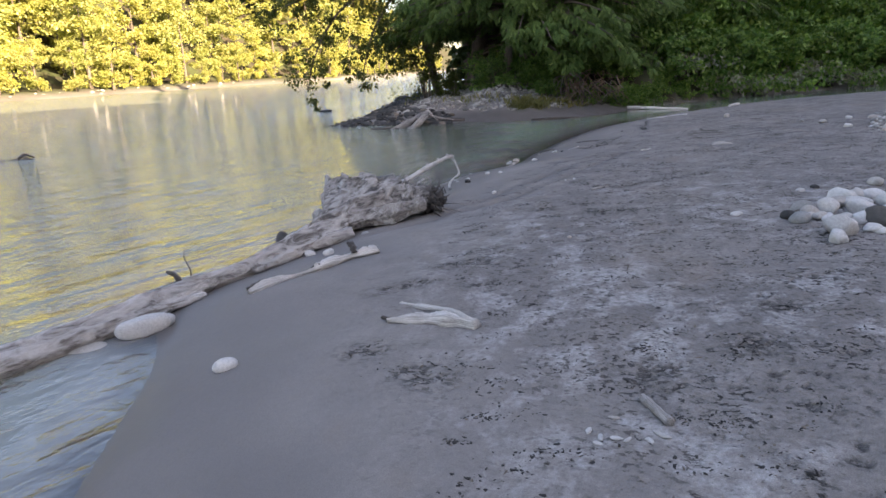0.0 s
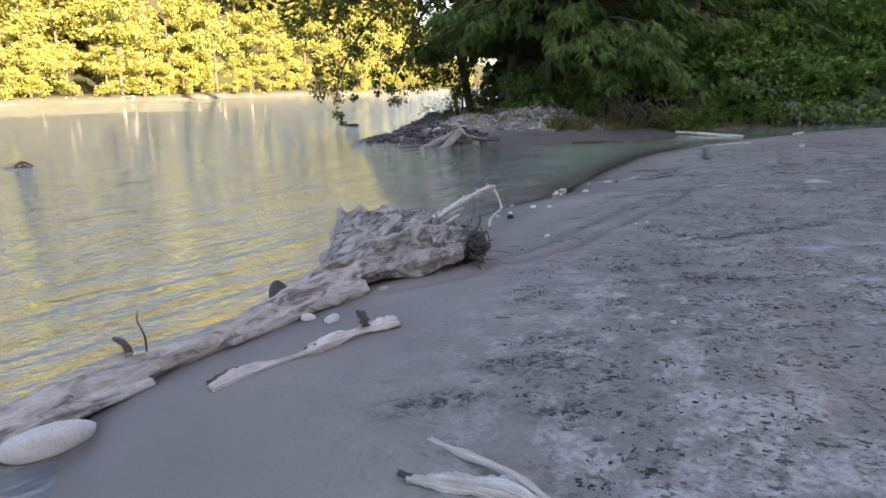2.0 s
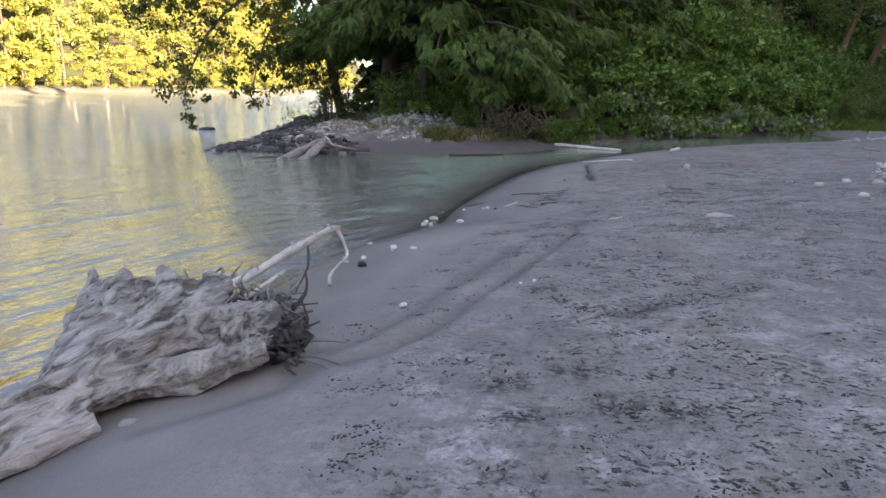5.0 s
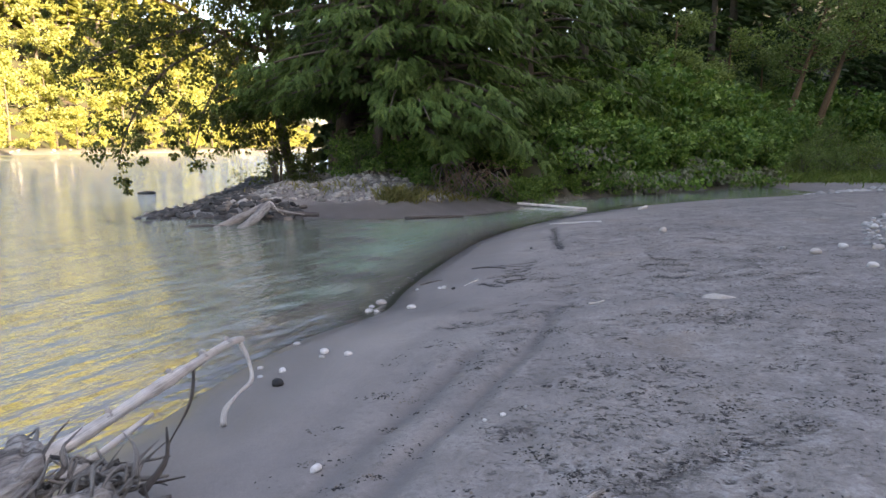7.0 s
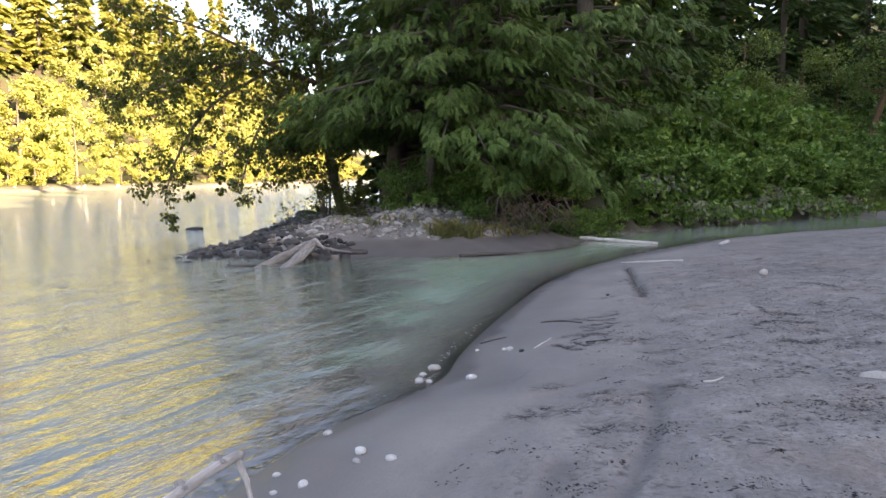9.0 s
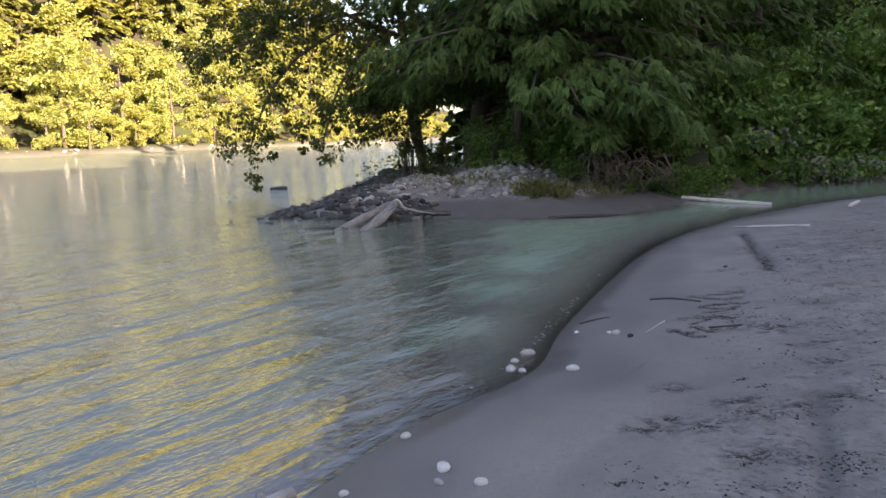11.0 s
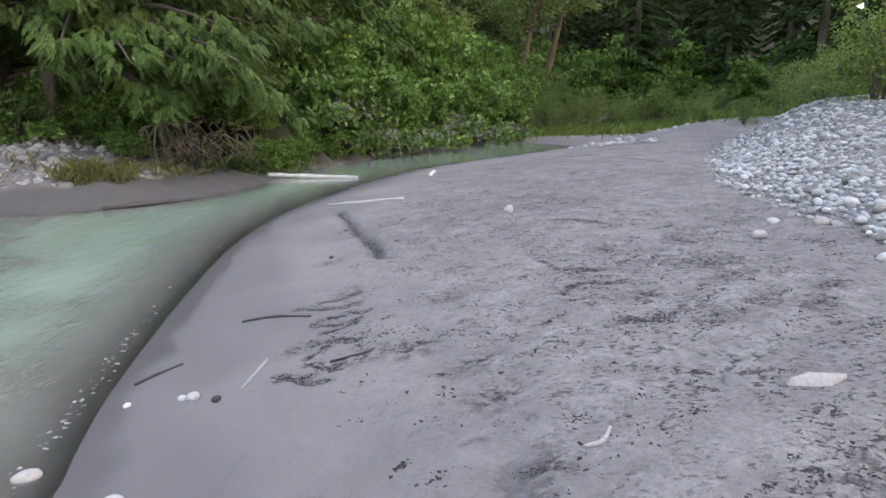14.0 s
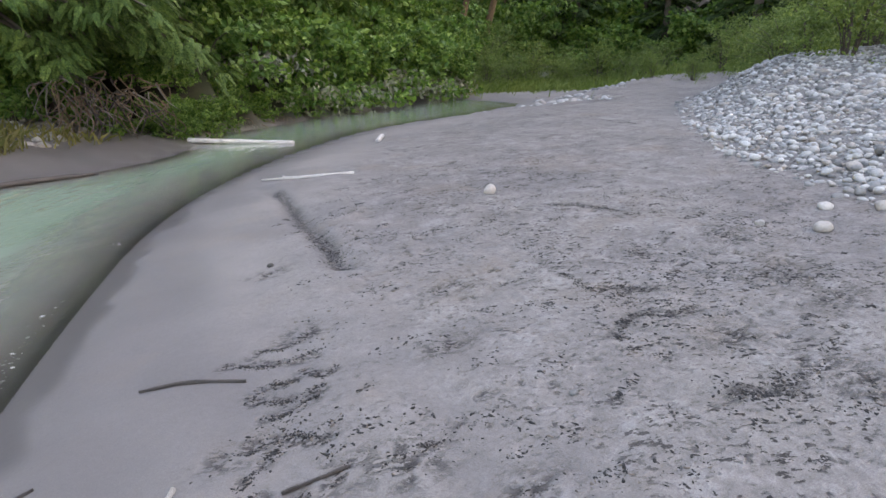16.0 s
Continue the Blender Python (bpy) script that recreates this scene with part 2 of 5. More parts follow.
def ground_material():
    m, nt, b = shader("sand_and_earth")
    p = spot(nt)
    wet, wood, stony, crust = (attr(nt, k).outputs["Fac"] for k in ("wet", "wood", "stony", "crust"))
    big, mid, fine, grit = noise_of(nt, p, 0.55, 3), noise_of(nt, p, 4.0, 5, 0.65), noise_of(nt, p, 26.0, 4, 0.7), noise_of(nt, p, 240.0, 2)
    sand = mixed(nt, ramp(nt, big, [(0.35, 0.0), (0.65, 1.0)]), (0.197, 0.183, 0.175), (0.247, 0.229, 0.213))
    tread = attr(nt, "trodden").outputs["Fac"]
    much = maths(nt, "ADD", maths(nt, "MULTIPLY", tread, 0.5), 0.12)
    sand = mixed(nt, much, sand, mixed(nt, 1.0, sand, ramp(nt, mid, [(0.28, 0.72), (0.72, 1.28)]), "MULTIPLY"))
    sand = mixed(nt, much, sand, mixed(nt, 1.0, sand, ramp(nt, fine, [(0.3, 0.66), (0.7, 1.3)]), "MULTIPLY"))
    # pale dried crust in torn patches
    torn = maths(nt, "MULTIPLY", ramp(nt, mid, [(0.48, 0.0), (0.62, 1.0)]), crust)
    torn = maths(nt, "MULTIPLY", torn, ramp(nt, fine, [(0.38, 0.25), (0.6, 1.0)]))
    sand = mixed(nt, torn, sand, (0.40, 0.39, 0.385))
    # dark damp crumbs where feet broke the crust, with the dents' shade painted in
    flat = stretched(nt, p, 1.0, 1.0, 1.0, 0.5)
    crumb = ramp(nt, noise_of(nt, stretched(nt, flat, 0.85, 1.3, 1.0), 25.0, 4, 0.62), [(0.555, 0.0), (0.575, 1.0)])
    where = ramp(nt, noise_of(nt, p, 1.3, 5, 0.75), [(0.42, 0.0), (0.54, 1.0)])
    where = maths(nt, "MULTIPLY", where, ramp(nt, noise_of(nt, p, 5.5, 4, 0.7), [(0.44, 0.0), (0.54, 1.0)]))
    crumb = maths(nt, "MULTIPLY", maths(nt, "MULTIPLY", crumb, where), attr(nt, "trodden").outputs["Fac"])
    # dents and scuffs go near black: their shade put into the sand colour
    dent_shade = maths(nt, "MULTIPLY", attr(nt, "pit").outputs["Fac"], ramp(nt, noise_of(nt, stretched(nt, flat, 0.8, 1.3, 1.0), 30.0, 5, 0.7), [(0.47, 0.0), (0.53, 1.0)]))
    crumb = maths(nt, "MAXIMUM", crumb, dent_shade)
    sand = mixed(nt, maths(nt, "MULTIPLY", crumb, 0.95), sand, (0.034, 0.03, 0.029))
    speck = ramp(nt, noise_of(nt, stretched(nt, flat, 0.8, 1.3, 1.0), 40.0, 3, 0.6), [(0.62, 0.0), (0.645, 1.0)])
    speck = maths(nt, "MULTIPLY", maths(nt, "MULTIPLY", speck, attr(nt, "trodden").outputs["Fac"]), ramp(nt, noise_of(nt, p, 2.2, 4, 0.7), [(0.42, 0.1), (0.6, 1.0)]))
    sand = mixed(nt, maths(nt, "MULTIPLY", speck, 0.75), sand, (0.07, 0.062, 0.058))
    rust = maths(nt, "MULTIPLY", ramp(nt, noise_of(nt, p, 0.8, 4), [(0.56, 0.0), (0.72, 1.0)]), 0.25)
    sand = mixed(nt, rust, sand, (0.26, 0.19, 0.13))
    sand = mixed(nt, 0.6, sand, mixed(nt, 1.0, sand, ramp(nt, grit, [(0.3, 0.6), (0.7, 1.35)]), "MULTIPLY"))
    sand = mixed(nt, maths(nt, "MULTIPLY", wet, 0.9), sand, (0.105, 0.097, 0.094))
    pebbly = mixed(nt, ramp(nt, fine, [(0.35, 0.0), (0.65, 1.0)]), (0.10, 0.095, 0.09), (0.27, 0.26, 0.25))
    col = mixed(nt, stony, sand, pebbly)
    litter = mixed(nt, ramp(nt, mid, [(0.35, 0.0), (0.65, 1.0)]), (0.022, 0.017, 0.012), (0.052, 0.041, 0.026))
    litter = mixed(nt, ramp(nt, big, [(0.4, 0.0), (0.6, 1.0)]), litter, (0.035, 0.045, 0.014))
    col = mixed(nt, wood, col, litter)
    nt.links.new(col, b.inputs["Base Color"])
    nt.links.new(ramp(nt, wet, [(0.0, 0.92), (1.0, 0.34)]), b.inputs["Roughness"])
    b.inputs["Specular IOR Level"].default_value = 0.35
    h = maths(nt, "ADD", maths(nt, "MULTIPLY", mid, 0.6), maths(nt, "MULTIPLY", fine, 0.3))
    h = maths(nt, "ADD", h, maths(nt, "MULTIPLY", grit, 0.04))
    h = maths(nt, "SUBTRACT", h, maths(nt, "MULTIPLY", crumb, 0.35))
    h = maths(nt, "SUBTRACT", h, maths(nt, "MULTIPLY", speck, 0.15))
    dry = maths(nt, "MULTIPLY", maths(nt, "ADD", maths(nt, "MULTIPLY", tread, 0.75), 0.25), maths(nt, "SUBTRACT", 1.0, maths(nt, "MULTIPLY", wet, 0.85)))
    bumped(nt, b, maths(nt, "MULTIPLY", h, dry), 1.0, 0.05)
    return m


def water_material():
    m, nt, b = shader("river_water")
    nt.nodes.remove(b)
    p = spot(nt)
    depth, calm = attr(nt, "depth").outputs["Fac"], attr(nt, "calm").outputs["Fac"]
    murk = mixed(nt, ramp(nt, noise_of(nt, p, 0.35, 2), [(0.3, 0.0), (0.7, 1.0)]), (0.125, 0.15, 0.105), (0.155, 0.18, 0.135))
    murk = mixed(nt, calm, murk, mixed(nt, 1.0, murk, (2.0, 2.25, 2.35), "MULTIPLY"))
    murk = mixed(nt, ramp(nt, depth, [(0.01, 1.0), (0.085, 0.0)]), murk, (0.29, 0.27, 0.235))
    rough = maths(nt, "SUBTRACT", 1.0, calm)
    long_ = noise_of(nt, stretched(nt, p, 0.55, 2.4, 1.0, -1.0), 0.9, 2, 0.5)
    mid = noise_of(nt, stretched(nt, p, 0.7, 2.0, 1.0, -0.9), 2.8, 3, 0.6)
    small = noise_of(nt, stretched(nt, p, 1.0, 1.8, 1.0, -0.7), 10.0, 3, 0.6)
    h = maths(nt, "ADD", maths(nt, "MULTIPLY", long_, 0.32), maths(nt, "ADD", maths(nt, "MULTIPLY", mid, 0.12), maths(nt, "MULTIPLY", small, 0.03)))
    h = maths(nt, "MULTIPLY", h, maths(nt, "ADD", maths(nt, "MULTIPLY", rough, 0.92), 0.08))
    bump = node(nt, "Bump", {"Height": h, "Strength": 1.0, "Distance": 1.0})
    body = node(nt, "BsdfDiffuse", {"Color": murk})
    clear = node(nt, "BsdfTransparent", {"Color": (0.93, 0.93, 0.88, 1)})
    cloud = maths(nt, "SUBTRACT", 1.0, maths(nt, "EXPONENT", maths(nt, "MULTIPLY", depth, -32.0)))
    under = node(nt, "MixShader", {0: cloud, 1: clear.outputs[0], 2: body.outputs[0]})
    gloss = node(nt, "BsdfGlossy", {"Color": (1, 1, 1, 1), "Roughness": 0.025, "Normal": bump.outputs[0]})
    fres = node(nt, "Fresnel", {"IOR": 1.75, "Normal": bump.outputs[0]})
    shine = node(nt, "Math", {0: fres.outputs[0], 1: maths(nt, "SUBTRACT", 2.0, maths(nt, "MULTIPLY", calm, 0.95))}, operation="MULTIPLY")
    shine.use_clamp = True
    top = node(nt, "MixShader", {0: shine.outputs[0], 1: under.outputs[0], 2: gloss.outputs[0]})
    nt.links.new(top.outputs[0], nt.nodes["Material Output"].inputs[0])
    return m


def drift_material(name, pale, dark, rough=0.85):
    """Weathered wood, its grain along the attribute 'grain' (along, round)."""
    m, nt, b = shader(name)
    g = attr(nt, "grain").outputs["Vector"]
    streak = noise_of(nt, stretched(nt, g, 1.6, 11.0, 11.0), 3.0, 6, 0.7)
    blot = noise_of(nt, spot(nt), 5.0, 4)
    crack = ramp(nt, noise_of(nt, stretched(nt, g, 0.8, 22.0, 22.0), 2.0, 4, 0.6), [(0.27, 0.0), (0.37, 1.0)])
    c = mixed(nt, ramp(nt, streak, [(0.36, 0.0), (0.6, 1.0)]), dark, pale)
    c = mixed(nt, ramp(nt, blot, [(0.52, 0.0), (0.75, 0.55)]), c, tuple(v * 0.45 for v in dark))
    c = mixed(nt, crack, tuple(v * 0.3 for v in dark), c)
    nt.links.new(c, b.inputs["Base Color"])
    b.inputs["Roughness"].default_value = rough
    bumped(nt, b, maths(nt, "ADD", streak, maths(nt, "MULTIPLY", crack, 0.8)), 0.8, 0.014)
    return m


def folded_material(name, pale, mid, dark):
    """Bleached root wood with soft folds, their hollows painted dark as if shaded, drawn out along the trunk."""
    m, nt, b = shader(name)
    p = stretched(nt, spot(nt), 1.0, 3.2, 3.2, -1.03)
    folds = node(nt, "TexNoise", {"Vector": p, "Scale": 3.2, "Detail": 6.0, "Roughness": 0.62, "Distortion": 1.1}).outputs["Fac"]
    fibre = noise_of(nt, stretched(nt, spot(nt), 2.0, 16.0, 16.0, -1.03), 5.0, 4, 0.65)
    blot = noise_of(nt, spot(nt), 9.0, 4)
    # low folds take the dark stop: the shade of hollows is in the colour
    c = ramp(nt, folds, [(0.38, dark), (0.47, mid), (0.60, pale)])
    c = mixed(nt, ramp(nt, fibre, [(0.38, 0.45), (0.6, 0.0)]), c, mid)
    c = mixed(nt, ramp(nt, blot, [(0.58, 0.0), (0.72, 0.5)]), c, (0.30, 0.27, 0.22))
    nt.links.new(c, b.inputs["Base Color"])
    b.inputs["Roughness"].default_value = 0.85
    bumped(nt, b, maths(nt, "ADD", folds, maths(nt, "MULTIPLY", fibre, 0.25)), 1.0, 0.07)
    return m


def stone_material(name, a, c, speck=0.5):
    m, nt, b = shader(name)
    info = node(nt, "ObjectInfo").outputs["Random"]
    isl = node(nt, "NewGeometry").outputs["Random Per Island"]
    pick = maths(nt, "FRACT", maths(nt, "ADD", info, isl))
    p = spot(nt)
    base = mixed(nt, pick, a, c)
    base = mixed(nt, ramp(nt, maths(nt, "FRACT", maths(nt, "MULTIPLY", pick, 7.3)), [(0.82, 0.0), (0.9, 0.5)]), base, (0.30, 0.24, 0.19))
    base = mixed(nt, speck, base, mixed(nt, 1.0, base, ramp(nt, noise_of(nt, p, 60.0, 5, 0.75), [(0.3, 0.55), (0.7, 1.4)]), "MULTIPLY"))
    base = mixed(nt, ramp(nt, noise_of(nt, p, 9.0, 3), [(0.5, 0.0), (0.8, 0.5)]), base, tuple(v * 0.6 for v in a))
    nt.links.new(base, b.inputs["Base Color"])
    b.inputs["Roughness"].default_value = 0.82
    bumped(nt, b, noise_of(nt, p, 45.0, 5, 0.7), 0.4, 0.01)
    return m


def leaf_material(name, a, c, d, through=0.35, gloss=0.45, sheen=0.28):
    """Leaves of three tints with light passing through them."""
    m, nt, b = shader(name)
    isl = node(nt, "NewGeometry").outputs["Random Per Island"]
    obj = node(nt, "ObjectInfo").outputs["Random"]
    col = ramp(nt, isl, [(0.0, a), (0.55, c), (1.0, d)])
    col = mixed(nt, ramp(nt, noise_of(nt, spot(nt), 0.45, 2), [(0.35, 0.0), (0.65, 0.6)]), col, mixed(nt, 1.0, col, (0.7, 0.85, 0.7), "MULTIPLY"))
    col = mixed(nt, maths(nt, "MULTIPLY", obj, 0.5), col, mixed(nt, 1.0, col, (1.35, 1.2, 0.9), "MULTIPLY"))
    nt.links.new(col, b.inputs["Base Color"])
    b.inputs["Roughness"].default_value = gloss
    b.inputs["Specular IOR Level"].default_value = sheen
    tr = node(nt, "BsdfTranslucent", {"Color": mixed(nt, 1.0, col, (1.3, 1.3, 0.7), "MULTIPLY")})
    mx = node(nt, "MixShader", {0: through, 1: b.outputs[0], 2: tr.outputs[0]})
    nt.links.new(mx.outputs[0], nt.nodes["Material Output"].inputs[0])
    return m


def bark_material(name, a, c):
    m, nt, b = shader(name)
    g = attr(nt, "grain").outputs["Vector"]
    n = noise_of(nt, stretched(nt, g, 2.0, 8.0, 8.0), 3.0, 5, 0.7)
    nt.links.new(mixed(nt, ramp(nt, n, [(0.3, 0.0), (0.7, 1.0)]), a, c), b.inputs["Base Color"])
    b.inputs["Roughness"].default_value = 0.9
    bumped(nt, b, n, 0.8, 0.03)
    return m


GROUND = ground_material()
WATER = water_material()
DRIFT = drift_material("weathered_driftwood", (0.52, 0.49, 0.465), (0.20, 0.18, 0.165))
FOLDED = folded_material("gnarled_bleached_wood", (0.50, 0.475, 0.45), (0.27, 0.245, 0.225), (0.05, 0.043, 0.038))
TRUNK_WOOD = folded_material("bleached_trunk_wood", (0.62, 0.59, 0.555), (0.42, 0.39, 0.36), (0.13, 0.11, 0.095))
DRIFT_PALE = drift_material("bleached_driftwood", (0.74, 0.71, 0.67), (0.36, 0.33, 0.30))
DRIFT_GREY = drift_material("grey_waterworn_wood", (0.33, 0.31, 0.29), (0.12, 0.11, 0.10))
DRIFT_DARK = drift_material("wet_dark_driftwood", (0.10, 0.085, 0.075), (0.035, 0.03, 0.027), 0.6)
ROOTS = drift_material("brown_roots", (0.30, 0.22, 0.16), (0.12, 0.085, 0.06))
STONE_PALE = stone_material("pale_river_stone", (0.42, 0.41, 0.395), (0.60, 0.59, 0.575))
STONE_GREY = stone_material("grey_river_stone", (0.15, 0.15, 0.147), (0.52, 0.515, 0.50))
STONE_DARK = stone_material("wet_dark_stone", (0.018, 0.018, 0.018), (0.075, 0.073, 0.07))
STONE_BANK = stone_material("bank_stone", (0.13, 0.125, 0.112), (0.42, 0.40, 0.37))
CEDAR = leaf_material("cedar_sprays", (0.035, 0.068, 0.022), (0.068, 0.118, 0.036), (0.13, 0.19, 0.06), 0.15, 0.55, 0.12)
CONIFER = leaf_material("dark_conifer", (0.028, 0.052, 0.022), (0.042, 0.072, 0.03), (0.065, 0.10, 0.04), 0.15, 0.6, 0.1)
BUSH = leaf_material("shrub_leaves", (0.045, 0.11, 0.024), (0.10, 0.19, 0.045), (0.20, 0.30, 0.09), 0.3)
DUSTY = leaf_material("silted_leaves", (0.16, 0.17, 0.14), (0.22, 0.23, 0.20), (0.30, 0.31, 0.28), 0.2)
WILLOW = leaf_material("willow_leaves", (0.085, 0.135, 0.04), (0.13, 0.19, 0.06), (0.20, 0.26, 0.095), 0.35)
ALDER = leaf_material("alder_leaves", (0.045, 0.065, 0.018), (0.07, 0.09, 0.025), (0.11, 0.12, 0.035), 0.4)
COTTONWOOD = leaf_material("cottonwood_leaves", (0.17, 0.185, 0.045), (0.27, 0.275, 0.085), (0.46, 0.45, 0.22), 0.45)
# same firs as CONIFER but paler gold: hillside sunlight put into the colour
FAR_FIR = leaf_material("sun_coloured_fir", (0.11, 0.12, 0.03), (0.16, 0.165, 0.045), (0.25, 0.24, 0.08), 0.35)
GRASS = leaf_material("bank_grass_blades", (0.12, 0.13, 0.04), (0.19, 0.18, 0.075), (0.26, 0.23, 0.11), 0.3)
MEADOW = leaf_material("green_grass_blades", (0.10, 0.15, 0.035), (0.15, 0.21, 0.06), (0.22, 0.27, 0.10), 0.35)
BARK = bark_material("grey_brown_bark", (0.05, 0.04, 0.032), (0.14, 0.115, 0.09))
BARK_WARM = bark_material("mossy_orange_bark", (0.07, 0.045, 0.025), (0.18, 0.11, 0.055))

# ---- mesh tools ----
class Geo:
    """Vertices, faces and a grain vector for each vertex."""

    def __init__(self):
        self.v, self.f, self.g, self.n = [], [], [], 0

    def add(self, verts, faces, grain=None):
        verts = np.asarray(verts, float)
        self.v.append(verts)
        self.g.append(verts if grain is None else np.asarray(grain, float))
        self.f.extend([tuple(int(i) + self.n for i in q) for q in faces])
        self.n += len(verts)
        return self

    def mesh(self, name, mat, smooth=True):
        me = bpy.data.meshes.new(name)
        v = np.concatenate(self.v)
        me.from_pydata(v.tolist(), [], self.f)
        at = me.attributes.new("grain", "FLOAT_VECTOR", "POINT")
        at.data.foreach_set("vector", np.concatenate(self.g).astype(np.float32).ravel())
        me.polygons.foreach_set("use_smooth", np.full(len(me.polygons), smooth))
        me.materials.append(mat)
        me.update()
        return me


def quads(name, v, mat, smooth=False, per=4):
    """A mesh of separate faces, `per` corners each, from an array of corners."""
    v = np.asarray(v, np.float32).reshape(-1, 3)
    n = len(v) // per
    me = bpy.data.meshes.new(name)
    me.vertices.add(len(v))
    me.vertices.foreach_set("co", v.ravel())
    me.loops.add(n * per)
    me.loops.foreach_set("vertex_index", np.arange(n * per, dtype=np.int32))
    me.polygons.add(n)
    me.polygons.foreach_set("loop_start", np.arange(0, n * per, per, dtype=np.int32))
    me.polygons.foreach_set("use_smooth", np.full(n, smooth))
    me.materials.append(mat)
    me.update(calc_edges=True)
    me.validate()
    return me


def smooth_path(pts, n):
    """n points along a rounded line through pts."""
    p = np.array(pts, float)
    k = len(p)
    if k == 2:
        return p[0] + np.linspace(0, 1, n)[:, None] * (p[1] - p[0])
    q = np.vstack([2 * p[0] - p[1], p, 2 * p[-1] - p[-2]])
    out = []
    for u in np.linspace(0, k - 1 - 1e-9, n):
        i = int(u)
        t = u - i
        a, b, c, d = q[i], q[i + 1], q[i + 2], q[i + 3]
        out.append(0.5 * (2 * b + (c - a) * t + (2 * a - 5 * b + 4 * c - d) * t * t + (3 * b - a - 3 * c + d) * t ** 3))
    return np.array(out)


def tube(geo, pts, radii, n=16, sides=8, seed=0, lump=0.12, flute=0.0, flat=1.0):
    """A tapered, lumpy limb through pts."""
    r = np.random.RandomState(seed)
    p = smooth_path(pts, n)
    rad = np.interp(np.linspace(0, 1, n), np.linspace(0, 1, len(radii)), radii)
    tan = np.gradient(p, axis=0)
    tan /= np.linalg.norm(tan, axis=1)[:, None] + 1e-9
    up = np.array([0, 0, 1.0]) if abs(tan[0][2]) < 0.9 else np.array([1.0, 0, 0])
    verts, grain = [], []
    ang = np.linspace(0, 2 * np.pi, sides, endpoint=False)
    ph, tw = r.uniform(0, 6.28, 4), r.uniform(-2, 2)
    run = np.concatenate([[0], np.cumsum(np.linalg.norm(np.diff(p, axis=0), axis=1))])
    for i in range(n):
        side = np.cross(tan[i], up)
        side /= np.linalg.norm(side) + 1e-9
        up2 = np.cross(side, tan[i])
        s = run[i] / (run[-1] + 1e-9)
        k = 1 + lump * (np.sin(2 * ang + ph[0] + 5 * s) * 0.6 + np.sin(3 * ang + ph[1] - 9 * s) * 0.4) + lump * 0.7 * np.sin(17 * s + ph[2])
        k = k + flute * np.abs(np.sin(2.5 * ang + ph[3] + tw * s)) - flute * 0.5 + r.uniform(-1, 1, sides) * lump * 0.5
        ring = p[i] + (np.cos(ang) * k * rad[i])[:, None] * side + (np.sin(ang) * k * rad[i] * flat)[:, None] * up2
        verts.append(ring)
        grain.append(np.stack([np.full(sides, run[i] + seed * 1.7), np.cos(ang) * 0.2, np.sin(ang) * 0.2], axis=1))
        up = up2
    v, g = np.concatenate(verts), np.concatenate(grain)
    faces = []
    for i in range(n - 1):
        for j in range(sides):
            a, b = i * sides + j, i * sides + (j + 1) % sides
            faces.append((a, b, b + sides, a + sides))
    faces.append(tuple(range(sides - 1, -1, -1)))
    faces.append(tuple(range((n - 1) * sides, n * sides)))
    geo.add(v, faces, g)
    return p


ICO = {}


def ico(sub):
    if sub not in ICO:
        bm = bmesh.new()
        bmesh.ops.create_icosphere(bm, subdivisions=sub, radius=1.0)
        bm.verts.ensure_lookup_table()
        ICO[sub] = (np.array([v.co[:] for v in bm.verts]), [tuple(v.index for v in f.verts) for f in bm.faces])
        bm.free()
    return ICO[sub]


def rock_shape(seed, size, sub=2, jag=0.16, cuts=3, deep=0.72):
    """A rounded stone of size (x, y, z), its base near z = 0."""
    v, f = ico(sub)
    r = np.random.RandomState(seed)
    w = v.copy()
    for k in range(5):
        d = r.normal(size=3)
        d /= np.linalg.norm(d)
        w = w * (1 + jag * 0.6 * np.sin((v @ d) * r.uniform(1.2, 3.2) + r.uniform(0, 6)))[:, None]
    for k in range(cuts):
        d = r.normal(size=3)
        d /= np.linalg.norm(d)
        h = w @ d
        w = w - np.maximum(h - r.uniform(deep, deep + 0.23), 0)[:, None] * d * 0.8
    w = w * np.array(size) * 0.5
    return w + np.array([0, 0, size[2] * 0.36]), f


def mesh_rock(name, seed, size, mat, sub=2, jag=0.16, cuts=3, deep=0.72):
    v, f = rock_shape(seed, size, sub, jag, cuts, deep)
    return Geo().add(v, f).mesh(name, mat)


def thing(name, at, label, category, group="", mesh=None, turn=0.0):
    ob = new(name, mesh)
    ob.location, ob.rotation_euler = at, (0, 0, radians(turn))
    return tagged(ob, label, category, group)


def part(name, mesh, parent, label=""):
    ob = new(name, mesh)
    ob.parent = parent
    return tagged(ob, label)


def on_ground(x, y, sink=0.0):
    return (x, y, float(terrain(np.array([x]), np.array([y]))[0]) - sink)


def unit(v):
    return v / (np.linalg.norm(v, axis=-1, keepdims=True) + 1e-9)


def leaf_quads(c, along, size, wide=0.55, seed=0, fold=0.15):
    """A folded four-cornered leaf at each centre, pointing along."""
    r = np.random.RandomState(seed)
    along = unit(along)
    side = unit(np.cross(along, r.normal(size=c.shape)))
    up = np.cross(along, side)
    s = np.asarray(size)[:, None]
    a = c - along * s * 0.5
    b = c + side * s * wide * 0.5 + up * s * fold
    t = c + along * s * 0.5
    d = c - side * s * wide * 0.5 + up * s * fold
    return np.stack([a, b, t, d], axis=1).reshape(-1, 3)

